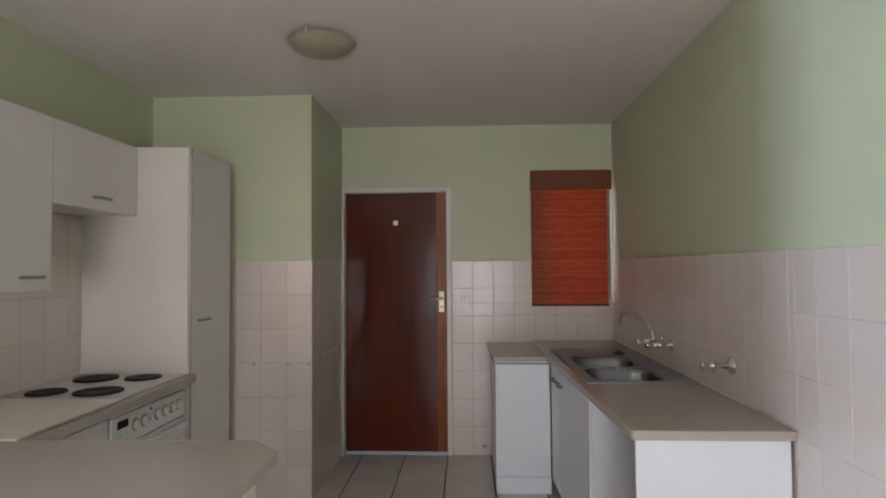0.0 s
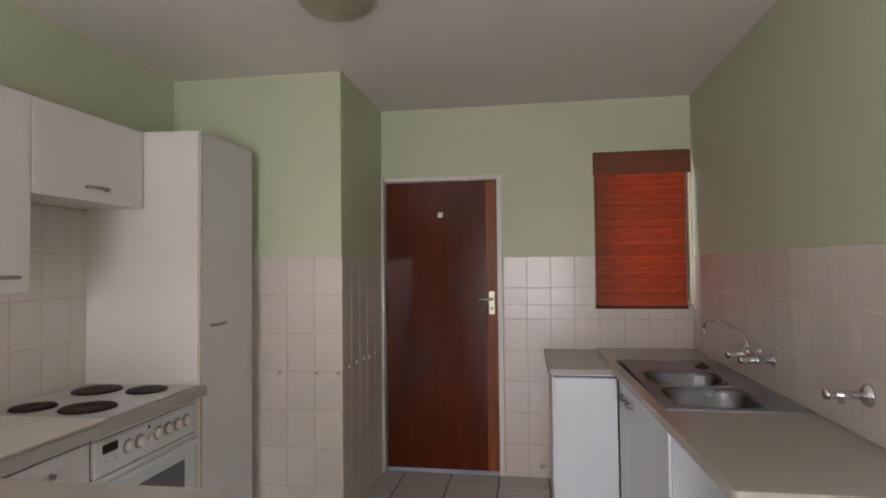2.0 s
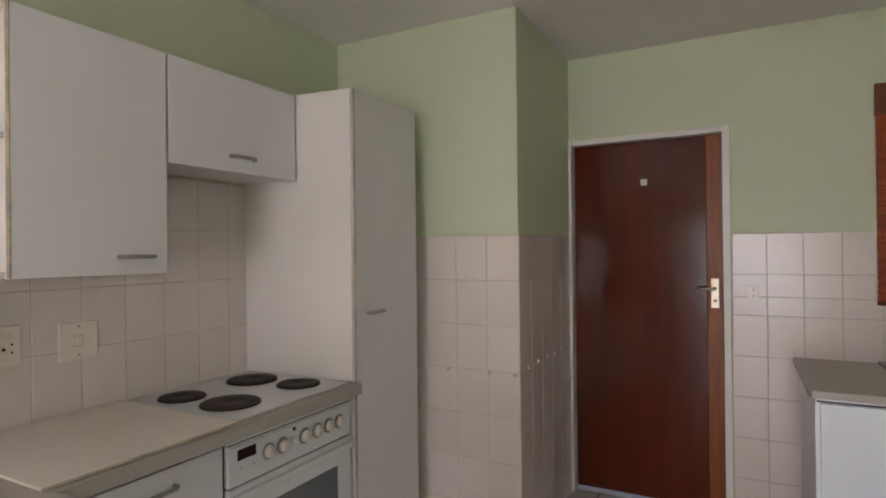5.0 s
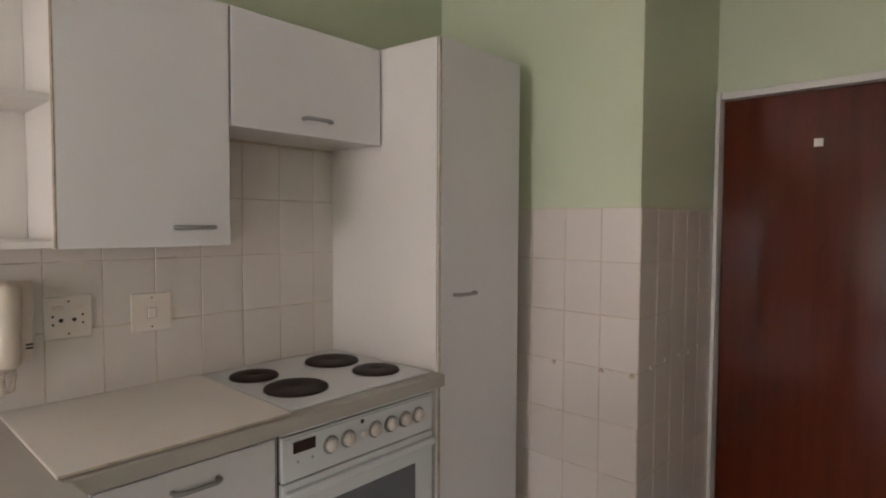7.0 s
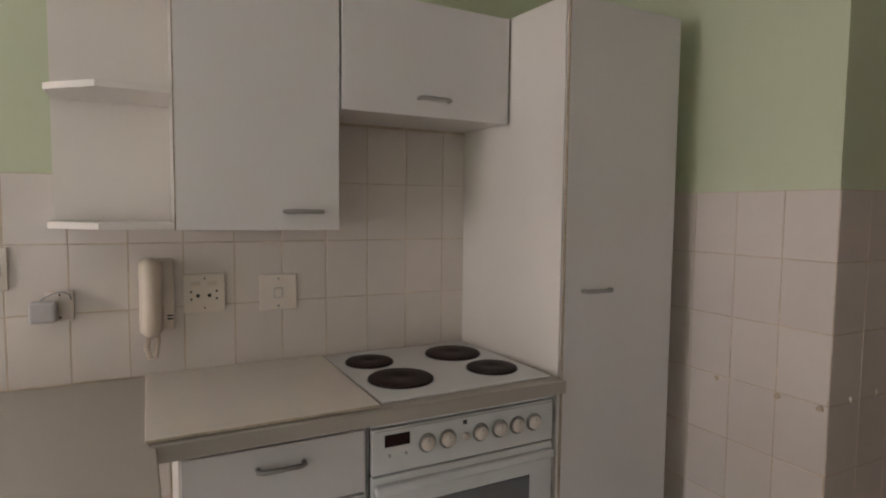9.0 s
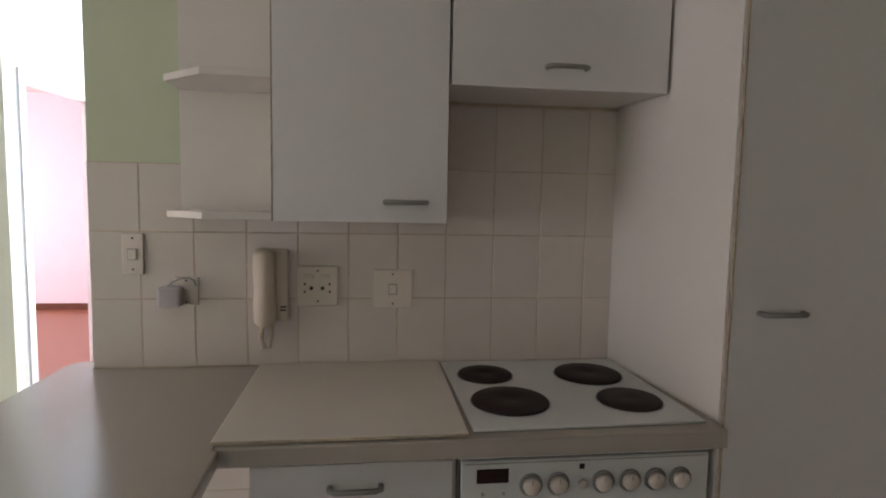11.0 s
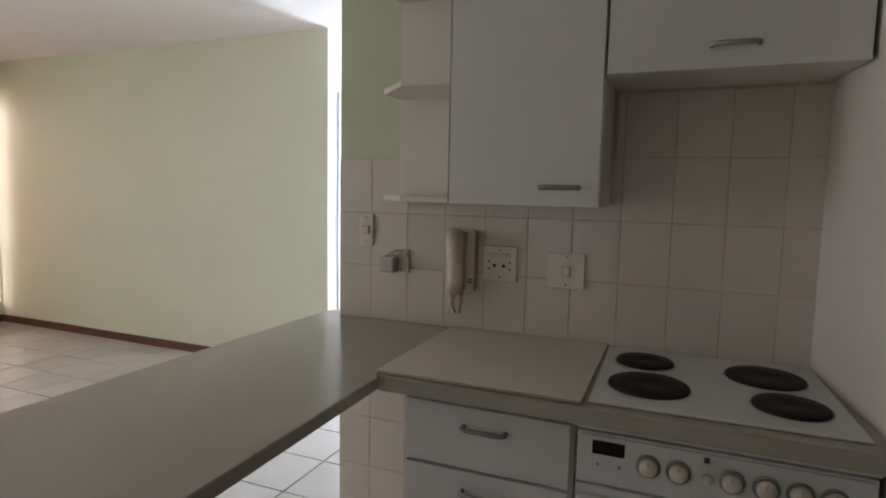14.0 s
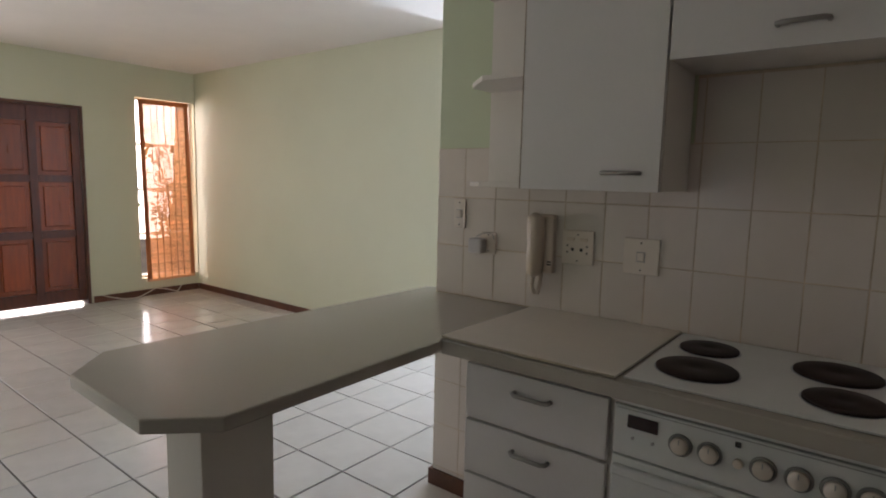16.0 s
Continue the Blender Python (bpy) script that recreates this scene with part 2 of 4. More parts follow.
def link(name, bm, mat, parent=None, label="", category="", group="", kind="", at=None):
    me = bpy.data.meshes.new(name)
    bm.to_mesh(me)
    bm.free()
    me.materials.append(mat)
    ob = new(name, me)
    if parent:
        ob.parent = parent
    if at:
        ob.matrix_basis = at
    return tagged(ob, label, category, group, kind)


def part(name, bm, mat, parent, label="", at=None, kind=""):
    return link(name, bm, mat, parent, label, at=at, kind=kind)


def thing(name, label, category, at=(0, 0, 0), group=""):
    e = new(name)
    e.location = at
    e.empty_display_size = 0.1
    return tagged(e, label, category, group)


def setting(name, bm, mat, label="", category=""):
    return link(name, bm, mat, None, label, category, kind="structure")


# ---- measures of the place ----
XL, XR, YD, YE = -1.2, 1.93, 6.18, 3.025
XLONG, YF, YC, H = -2.86, -2.02, 1.86, 2.553
TT, TOP, TW, TH = 0.006, 1.515, 0.1532, 0.2035
CT = 0.897
PX, PY = -0.165, 5.305  # the pier's corner
TN = 1.496  # top of the tiles on the other walls
TWN, THN = 0.1600, 0.2125  # their width and height


def wall_y(y0, y1, x0, x1, holes, z1=H):
    """Boxes of a wall that runs along x, with rectangular holes (x0, x1, z0, z1)."""
    rows, x = [], x0
    for a, b, c, d in sorted(holes):
        rows.append((x, y0, 0, a, y1, z1))
        if c > 0:
            rows.append((a, y0, 0, b, y1, c))
        rows.append((a, y0, d, b, y1, z1))
        x = b
    rows.append((x, y0, 0, x1, y1, z1))
    return boxes(*rows)


# ---- large structure ----
setting("ground", boxes((-60, -60, -0.6, 60, 60, -0.3)), material("ground_earth", (0.22, 0.17, 0.11), 0.9, vary=0.3, scale=0.6), "bare earth outside the house", "ground")
floor = setting("floor", boxes((XLONG, YF - 0.25, -0.2, XR + 0.2, YD + 0.2, -0.006)), M_FLOOR_GROUT, "floor of off-white square ceramic tiles with dark grout joints", "floor")
setting("floor_passage", boxes((-6.9, YC, -0.2, XLONG, YE + 0.12, -0.002)), M_WOODFLOOR, "red-brown wooden passage floor", "floor")
setting("floor_bedroom", boxes((-6.9, -2.3, -0.2, XLONG, YC, 0.0)), M_WOODFLOOR, "red-brown wooden bedroom floor", "floor")
setting("ceiling", boxes((-6.9, -2.4, H, XR + 0.2, YD + 0.2, H + 0.15)), M_CEILING, "flat matt off-white painted ceiling", "ceiling")
wall_kitchen = setting("wall_west_kitchen", boxes((XL - TT - 0.11, YE, 0, XL - TT, YD + 0.2, H)), M_GREEN, "light green painted kitchen wall, tiled white to shoulder height", "wall")
wall_door = setting("wall_north", wall_y(YD + TT, YD + 0.2, XL - TT, XR + 0.2, [(-0.205, 0.685, 0, 2.07), (1.42, 1.928, 1.17, 2.14)]), M_GREEN, "light green painted wall with a door and a small window, tiled below", "wall")
wall_right = setting("wall_east", boxes((XR + TT, YF - 0.2, 0, XR + 0.2, YD + TT, H)), M_GREEN, "light green painted wall above white tiles", "wall")
pier = setting("wall_pier", boxes((XL - TT, PY + TT, 0, PX - TT, YD + TT, H)), M_GREEN, "light green wall pier beside the back door, tiled white below", "wall")
setting("wall_south", wall_y(YF - 0.2, YF, XLONG - 0.1, XR + TT, [(-2.85, -2.18, 0.20, 2.21), (-1.65, -0.77, 0, 2.05), (0.0, 1.7, 0.2, 2.1)]), M_LIVING, "pale green painted living room wall with the front door", "wall")
setting("wall_west_living", boxes((XLONG - 0.1, YF, 0, XLONG, YC, H)), M_LIVING, "long plain pale green living room wall", "wall")
setting("wall_passage", wall_y(YC - 0.1, YC - 0.001, -6.8, XLONG - 0.1, [(-3.98, -3.03, 0, 2.08)]), M_WHITE_WALL, "white painted passage wall with a doorway", "wall")
setting("wall_passage_north", wall_y(YE, YE + 0.12, -4.6, XL - TT - 0.11, []), M_WHITE_WALL, "white painted passage wall", "wall")
setting("wall_passage_end", boxes((-4.7, YC, 0, -4.6, 1.93, H), (-4.7, 2.47, 0, -4.6, YE, H), (-4.7, 1.93, 0, -4.6, 2.47, 0.35), (-4.7, 1.93, 2.12, -4.6, 2.47, H)), M_WHITE_WALL, "white painted end of the passage with a tall window", "wall")
setting("wall_bedroom_west", boxes((-6.8, -2.3, 0, -6.7, YC - 0.1, H)), M_PINK, "pale pink painted bedroom wall", "wall")
# The opening is assumed and out of view, cut for the bedroom fill.
setting("wall_bedroom_south", wall_y(-2.3, -2.18, -6.7, XLONG - 0.21, [(-5.4, -3.8, 0.8, 2.0)]), M_PINK, "pale pink painted bedroom wall", "wall")
setting("wall_bedroom_east", boxes((XLONG - 0.21, -2.18, 0, XLONG - 0.1, YC - 0.1, H)), M_PINK, "pale pink painted bedroom wall", "wall")


def skirting(rows, label="brown wooden skirting board"):
    for r in rows:
        setting("baseboard", boxes(r, bevel=0.003), M_SKIRT, label, "baseboard")


skirting([
    (XLONG, YF + 0.014, 0, XLONG + 0.014, YC, 0.07),
    (XLONG + 0.014, YF, 0, -1.68, YF + 0.014, 0.07),
    (-0.74, YF, 0, 0.0, YF + 0.014, 0.07),
    (XL, YE - 0.014, 0, XL + 0.016, 3.575, 0.075),
    (XL - 0.12, YE - 0.014, 0, XL, YE, 0.075),
    (-6.7, -2.18, 0, -6.685, YC - 0.1, 0.08),
])
setting("door_frame_passage", boxes((-3.055, YC - 0.11, 0, -2.99, YC + 0.012, 2.07), (-4.03, YC - 0.11, 0, -3.95, YC + 0.012, 2.07), (-4.03, YC - 0.11, 2.07, -2.99, YC + 0.012, 2.12), bevel=0.003), M_FRAME, "cream painted passage door frame", "door frame")


# ---- back door ----
def back_door():
    d = tagged(new("door_back"), "closed flush red-brown varnished wooden back door in a cream frame", "door", kind="structure")
    y = YD
    part("door_frame", boxes((-0.163, y - 0.045, 0, -0.145, y + 0.14, 2.068), (0.652, y - 0.012, 0, 0.688, y + 0.14, 2.068), (-0.145, y - 0.012, 2.035, 0.652, y + 0.14, 2.068), bevel=0.003), M_FRAME, d, "cream painted steel door frame")
    part("door_leaf", boxes((-0.142, y + 0.02, 0.020, 0.5718, y + 0.06, 2.03), bevel=0.002), M_DOOR, d, "flush varnished red-brown wooden door leaf")
    part("door_stile", boxes((0.572, y + 0.02, 0.020, 0.649, y + 0.06, 2.03), bevel=0.002), M_DOOR_EDGE, d, "lighter orange-brown closing edge of the door")
    part("threshold", boxes((-0.150, y + 0.005, -0.002, 0.652, y + 0.15, 0.003)), M_FRAME, d, "worn pale threshold")
    plate = part("handle_plate", boxes((0.590, y + 0.010, 1.10, 0.630, y + 0.02, 1.26), bevel=0.003), M_BRASS, d, "aged brass lock plate")
    part("lever", tube([(0.610, y + 0.012, 1.205), (0.610, y - 0.035, 1.205), (0.595, y - 0.045, 1.205), (0.525, y - 0.045, 1.208)], 0.009), M_BRASS, plate, "brass lever handle")
    part("keyhole", lathe([(0.008, 0), (0.008, 0.002)], 16, "Y"), M_DARK, plate, at=pose(0.610, y + 0.0075, 1.14))
    part("number_plate", boxes((0.235, y + 0.014, 1.78, 0.270, y + 0.02, 1.815), bevel=0.001), M_PLASTIC, d, "small white square plate")


back_door()


def front_door():
    d = tagged(new("door_front"), "closed dark red-brown six-panel wooden front door", "door", kind="structure")
    y, x0, x1 = YF, -1.625, -0.795
    part("door_frame", boxes((x0 - 0.03, y - 0.12, 0, x0, y + 0.012, 2.02), (x1, y - 0.12, 0, x1 + 0.03, y + 0.012, 2.02), (x0 - 0.03, y - 0.12, 2.02, x1 + 0.03, y + 0.012, 2.048), bevel=0.003), M_SKIRT, d, "dark brown wooden door frame")
    w = x1 - x0
    cols = [(x0 + 0.075, x0 + w / 2 - 0.035), (x0 + w / 2 + 0.035, x1 - 0.075)]
    rws = [(0.17, 0.715), (0.79, 1.275), (1.345, 1.865)]
    f0, f1 = y - 0.06, y - 0.015
    rows = [(x0 + 0.003, f0, 0.042, cols[0][0], f1, 2.0195), (cols[0][1], f0, 0.042, cols[1][0], f1, 2.0195), (cols[1][1], f0, 0.042, x1 - 0.003, f1, 2.0195)]
    for a, b in cols:
        z = 0.042
        for c, e in rws:
            rows.append((a, f0, z, b, f1 - 0.001, c))
            z = e
        rows.append((a, f0, z, b, f1 - 0.001, 2.0195))
    part("door_frame_rails", boxes(*rows, bevel=0.002), M_FRONT, d, "stiles and rails of dark red-brown wood")
    for a, b in cols:
        for c, e in rws:
            bm = boxes((a, f0 + 0.005, c, b, f1 - 0.026, e))
            add_box(bm, a + 0.04, f0 + 0.01, c + 0.04, b - 0.04, f1 - 0.008, e - 0.04, bevel=0.010)
            part("door_panel", bm, M_FRONT_PANEL, d, "raised wooden door panel")
    # The bright daylight strip under the door is put into this white colour.
    part("threshold", boxes((x0, y - 0.2, -0.02, x1, y + 0.004, 0.004)), M_ENAMEL, d, "threshold coloured white for the daylight strip under the door")


front_door()


# ---- windows and blinds ----
def window_frame(name, x0, x1, z0, z1, y0, label, bars=1):
    w = tagged(new(name), label, "window", kind="structure")
    t = 0.022
    part("window_frame", boxes((x0, y0, z0, x0 + t, y0 + 0.04, z1), (x1 - t, y0, z0, x1, y0 + 0.04, z1), (x0 + t, y0, z0, x1 - t, y0 + 0.04, z0 + t), (x0 + t, y0, z1 - t, x1 - t, y0 + 0.04, z1), bevel=0.003), M_FRAME, w, "cream painted steel window frame")
    for i in range(bars):
        z = z0 + (z1 - z0) * (i + 1) / (bars + 1)
        part("glazing_bar", boxes((x0 + t, y0 + 0.008, z - 0.012, x1 - t, y0 + 0.032, z + 0.012)), M_FRAME, w)
    p = part("pane", boxes((x0 + t, y0 + 0.016, z0 + t, x1 - t, y0 + 0.02, z1 - t)), M_PANE, w, "clear glass pane")
    p.visible_shadow = False
    return w


window_frame("window_kitchen", 1.42, 1.950, 1.17, 2.14, YD + 0.08, "small kitchen window behind a red bamboo blind", 0)
window_frame("window_slim", -2.85, -2.18, 0.20, 2.21, YF - 0.12, "tall slim window behind an orange reed blind", 3)
window_frame("window_living", 0.0, 1.7, 0.2, 2.1, YF - 0.12, "large living room window behind the camera's start", 0)


def kitchen_blind():
    b = thing("roll_up_blind", "red-brown bamboo roll-up blind with dark valance at the kitchen window", "blind", (1.61, YD, 1.135))
    x0, x1, y = -0.305, 0.281, -0.02
    bm = bmesh.new()
    z, r = 0.03, random.Random(3)
    while z < 0.92:
        h = 0.0068
        o = r.uniform(-0.0015, 0.0015)
        add_box(bm, x0 + r.uniform(0, 0.004), y + o - 0.0012, z, x1 - r.uniform(0, 0.004), y + o + 0.0012, z + h)
        z += h + (0.0005 if r.random() < 0.03 else 0.0)
    part("slats", bm, M_BLIND, b, "translucent red bamboo slats", kind="stuff")
    part("valance", boxes((x0 - 0.004, y - 0.014, 0.90, x1 + 0.032, y - 0.006, 1.052), bevel=0.002), M_VALANCE, b, "dark red-brown fabric valance")
    part("bottom_roll", lathe([(0.011, x0), (0.011, x1)], 12, "X"), M_VALANCE, b, "dark bottom roll", at=pose(0, y, 0.018))
    for i in range(19):
        x = x0 + 0.02 + i * (x1 - x0 - 0.04) / 18
        part("binding", boxes((x - 0.0014, y - 0.0042, 0.01, x + 0.0014, y - 0.003, 0.9)), M_BIND, b, "woven binding thread")
    part("headrail", boxes((x0, y - 0.005, 1.02, x1, y + 0.018, 1.055), bevel=0.002), M_CORD, b, "wooden head rail")


kitchen_blind()


def slim_blind():
    b = thing("reed_blind", "orange-brown reed blind hanging slightly askew over the tall slim window", "blind", (-2.512, YF, 0.165))
    b.rotation_euler = (0, radians(1.0), 0)
    bm = bmesh.new()
    r = random.Random(5)
    y = 0.03
    z = 0.03
    while z < 1.98:
        add_box(bm, -0.27 + r.uniform(0, 0.006), y - 0.001, z, 0.27 - r.uniform(0, 0.006), y + 0.001, z + 0.011)
        z += 0.0135
    part("reeds", bm, M_ORANGE, b, "translucent orange reeds", kind="stuff")
    for x in (-0.255, 0.255):
        part("edge_band", boxes((x - 0.025, y + 0.0015, 0.0, x + 0.025, y + 0.0035, 2.03)), M_BAND, b, "denser orange-brown edge band")
    for x in (-0.15, -0.08, 0.0, 0.08, 0.15):
        part("cord", tube([(x, y + 0.004, 0.02), (x, y + 0.004, 2.0)], 0.003, 6), M_CORD, b)
    part("top_rail", boxes((-0.28, y - 0.01, 1.98, 0.28, y + 0.012, 2.03), bevel=0.003), M_BAND, b, "orange-brown wooden top rail")
    part("bottom_rail", boxes((-0.275, y - 0.008, 0.0, 0.275, y + 0.008, 0.03), bevel=0.003), M_ORANGE, b)


slim_blind()


# ---- cabinet pieces ----
def bow_handle(parent, centre, length, along="Y", out=(1, 0, 0), label="grey bow handle"):
    """A flat bow handle with two feet."""
    c, o = Vector(centre), Vector(out)
    d = {"Y": Vector((0, 1, 0)), "X": Vector((1, 0, 0))}[along]
    h = length / 2
    pts = [c - d * h, c - d * h + o * 0.016, c - d * (h - 0.012) + o * 0.025, c + d * (h - 0.012) + o * 0.025, c + d * h + o * 0.016, c + d * h]
    return part("handle", tube(pts, 0.0068, 8), M_HANDLE, parent, label)


def kitchen_cabinets():
    # tall cupboard
    t = thing("tall_cupboard", "tall white melamine cupboard with one long door and worn edges", "cupboard", (XL, 4.69, 0))
    part("carcass", prism([(0.001, -0.05), (0.544, 0.0), (0.544, 0.482), (0.001, 0.482)], 0.0, 2.09, 0.001), M_LAMINATE, t, "white melamine carcass")
    part("back_filler", boxes((0.001, 0.4825, 0.0, 0.36, 0.608, 2.09)), M_LAMINATE, t, "white filler panel towards the pier")
    door = part("door", boxes((0.547, 0.003, 0.10, 0.564, 0.482, 2.086), bevel=0.0015), M_FRONTW, t, "long white melamine door")
    bow_handle(door, (0.564, 0.130, 1.168), 0.112)
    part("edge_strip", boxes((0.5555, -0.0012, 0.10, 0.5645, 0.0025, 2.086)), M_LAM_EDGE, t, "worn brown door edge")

    # wall cupboards
    u = thing("wall_cupboard", "white melamine wall cupboard with one door above the worktop", "cupboard", (XL, 3.593, 1.362))
    part("carcass", boxes((0.001, 0.0, 0.0, 0.263, 0.456, 0.724), bevel=0.001), M_LAMINATE, u, "white melamine carcass")
    door = part("door", boxes((0.266, 0.003, -0.002, 0.283, 0.454, 0.722), bevel=0.0015), M_FRONTW, u, "white melamine cupboard door")
    bow_handle(door, (0.283, 0.344, 0.052), 0.108)
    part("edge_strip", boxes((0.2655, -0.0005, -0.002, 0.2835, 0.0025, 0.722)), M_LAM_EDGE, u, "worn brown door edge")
    v = thing("wall_cupboard", "short white melamine wall cupboard above the hob", "cupboard", (XL, 4.052, 1.726))
    part("carcass", prism([(0.001, 0.0), (0.263, 0.0), (0.263, 0.603), (0.001, 0.578)], 0.0, 0.36, 0.001), M_LAMINATE, v, "white melamine carcass")
    door = part("door", boxes((0.266, 0.003, -0.002, 0.283, 0.602, 0.358), bevel=0.0015), M_FRONTW, v, "short white lift-up door")
    bow_handle(door, (0.283, 0.312, 0.054), 0.108)
    # open end shelves
    s = thing("end_shelf_unit", "white open end shelf unit with clipped corners beside the wall cupboard", "shelf", (XL, 3.29, 1.362))
    part("back_panel", boxes((0.001, 0.0, 0.0, 0.012, 0.302, 0.724)), M_LAMINATE, s, "white back panel")
    for z in (0.0, 0.365, 0.706):
        part("shelf", prism([(0.0125, 0.0), (0.14, 0.0), (0.26, 0.125), (0.26, 0.302), (0.0125, 0.302)], z, z + 0.018, 0.001), M_LAMINATE, s, "white shelf with a clipped corner")

    # base units
    d = thing("drawer_unit", "white melamine drawer unit under the worktop", "drawers", (XL, 3.58, 0))
    part("carcass", boxes((0.02, 0.0, 0.08, 0.520, 0.468, 0.824)), M_LAMINATE, d, "white melamine carcass")
    for z0, z1 in ((0.656, 0.826), (0.480, 0.646), (0.285, 0.472), (0.09, 0.279)):
        dr = part("drawer", boxes((0.523, 0.004, z0, 0.541, 0.458, z1), bevel=0.0015), M_FRONTW, d, "white melamine drawer front")
        bow_handle(dr, (0.541, 0.235, z1 - 0.054), 0.115)
    part("plinth", boxes((0.02, 0.0, 0.0, 0.48, 0.468, 0.08)), M_LAMINATE, d, "recessed white plinth")


kitchen_cabinets()


def worktops():
    w = thing("worktop_peninsula", "long beige laminate breakfast counter with clipped corners on a square post", "counter", (0, 0, 0))
    part("top", prism([(XL, 3.52), (XL, YE - 0.002), (-1.28, YE - 0.002), (-1.28, 2.965), (-1.24, 2.93), (0.115, 2.915), (0.243, 3.055), (0.252, 3.435), (0.137, 3.550), (-0.59, 3.535), (-0.603, 3.522)], CT - 0.034, CT, 0.004), M_WORKTOP, w, "beige laminate counter top")
    part("post", boxes((-0.015, 3.352, 0, 0.160, 3.50, CT - 0.034), bevel=0.002), M_LAMINATE, w, "white post under the counter")
    t = thing("worktop_cooker", "beige laminate worktop along the tiled wall", "worktop", (0, 0, 0))
    part("top", boxes((XL + 0.001, 3.5225, CT - 0.045, -0.6055, 4.684, CT - 0.001), bevel=0.004), M_WORKTOP, t, "beige laminate top")
    part("front_edge", boxes((-0.6053, 3.526, CT - 0.043, -0.6035, 4.681, CT - 0.004)), M_WORKTOP, t, "beige laminate front edge strip")
    b = link("cover_board", boxes((XL + 0.005, 3.512, CT + 0.001, -0.619, 4.066, CT + 0.009), bevel=0.002), M_BOARD, None, "loose white board lying on the worktop beside the hob", "board")
    link("cover_board_edge", boxes((-0.6187, 3.514, CT + 0.002, -0.6175, 4.064, CT + 0.008)), M_BOARD_EDGE, b)


worktops()


def hob():
    h = thing("hob", "white enamel electric hob with four dark round plates", "hob", (0, 0, 0))
    part("hob_top", prism([(XL + 0.012, 4.072), (-0.640, 4.080), (-0.650, 4.655), (XL + 0.012, 4.640)], CT, CT + 0.006, 0.002), M_ENAMEL, h, "white enamel hob top")
    for x, y, r in ((-1.036, 4.188, 0.080), (-0.814, 4.209, 0.100), (-1.020, 4.501, 0.099), (-0.798, 4.528, 0.083)):
        pl = part("hot_plate", lathe([(0, 0.0108), (r * 0.2, 0.0108), (r * 0.24, 0.0122), (r * 0.6, 0.0124), (r * 0.96, 0.0125), (r, 0.010), (r, 0.0)], 40), M_IRON, h, "dark cast-iron hot plate", at=pose(x, y, CT + 0.002))
        part("rim", lathe([(r, 0), (r + 0.006, 0.0), (r + 0.008, 0.003), (r + 0.002, 0.005), (r, 0.004), (r, 0)], 40), M_STEEL, pl, "thin steel rim")


hob()


def oven():
    o = thing("oven", "white built-in oven with control knobs under the hob", "oven", (-0.655, 4.053, 0))
    part("body", boxes((-0.45, 0.0, 0.09, -0.022, 0.622, 0.850)), M_ENAMEL, o, "white oven body")
    part("control_panel", boxes((-0.02, 0.004, 0.691, 0.0, 0.618, 0.822), bevel=0.003), M_ENAMEL, o, "white control panel")
    # Dark plate that stands in for the shade between the oven's panels.
    part("painted_gap_shade", boxes((-0.0218, 0.002, 0.11, -0.0203, 0.620, 0.849)), M_DARK, o, "dark plate in place of shade in the gaps round the panels")
    part("top_strip", boxes((-0.02, 0.0, 0.826, -0.002, 0.622, 0.850), bevel=0.001), M_ENAMEL, o, "white trim strip")
    part("small_knob", lathe([(0.011, 0.0), (0.011, 0.008), (0.009, 0.010), (0, 0.010)], 20, "X"), M_PLASTIC, o, "small white knob", at=pose(0.001, 0.297, 0.757))
    part("panel_trim", boxes((0.0, 0.012, 0.814, 0.002, 0.610, 0.8155)), M_GREYPL, o, "thin grey line")
    disp = part("display", boxes((0.0, 0.040, 0.768, 0.003, 0.116, 0.802), bevel=0.001), M_DISPLAY, o, "dark clock display")
    for y in (0.055, 0.105):
        part("button", lathe([(0.004, 0), (0.004, 0.004)], 12, "X"), M_GREYPL, o, at=pose(0.0, y, 0.742))
    for y in (0.170, 0.236, 0.347, 0.415, 0.480, 0.543):
        k = part("knob", lathe([(0.0205, 0.0), (0.0205, 0.013), (0.018, 0.0165), (0.0, 0.0165)], 28, "X"), M_PLASTIC, o, "round white control knob", at=pose(0.001, y, 0.760))
        part("pointer", boxes((0.0160, -0.0012, 0.006, 0.0172, 0.0012, 0.018)), M_GREYPL, k)
        part("scale_ring", lathe([(0.0215, 0.0), (0.0215, 0.005), (0.028, 0.003), (0.028, 0.0)], 28, "X"), M_KNOBRING, k, "grey knob ring")
    part("lamp", boxes((0.0, 0.288, 0.794, 0.003, 0.300, 0.806)), M_DARK, o)
    door = part("oven_door", boxes((-0.02, 0.004, 0.12, 0.002, 0.618, 0.686), bevel=0.003), M_ENAMEL, o, "white oven door")
    part("glass", boxes((0.002, 0.085, 0.25, 0.004, 0.530, 0.592), bevel=0.001), M_GLASSBLACK, door, "dark oven window")
    part("door_handle", boxes((0.0, 0.008, 0.640, 0.026, 0.612, 0.668), bevel=0.008), M_ENAMEL, door, "white bar handle")


oven()


# ---- wall fittings ----
def plate_at(name, y0, y1, z0, z1, label, category):
    t = thing(name, label, category, (XL, y0, z0))
    part("plate", boxes((0, 0, 0, 0.009, y1 - y0, z1 - z0), bevel=0.003), M_PLASTIC, t, "white square plastic plate")
    w, h = y1 - y0, z1 - z0
    for z in (h * 0.12, h * 0.88):
        part("screw", lathe([(0.003, 0.0085), (0.003, 0.0098), (0, 0.01)], 10, "X"), M_DARK, t, at=pose(0, w / 2, z))
    return t, w, h


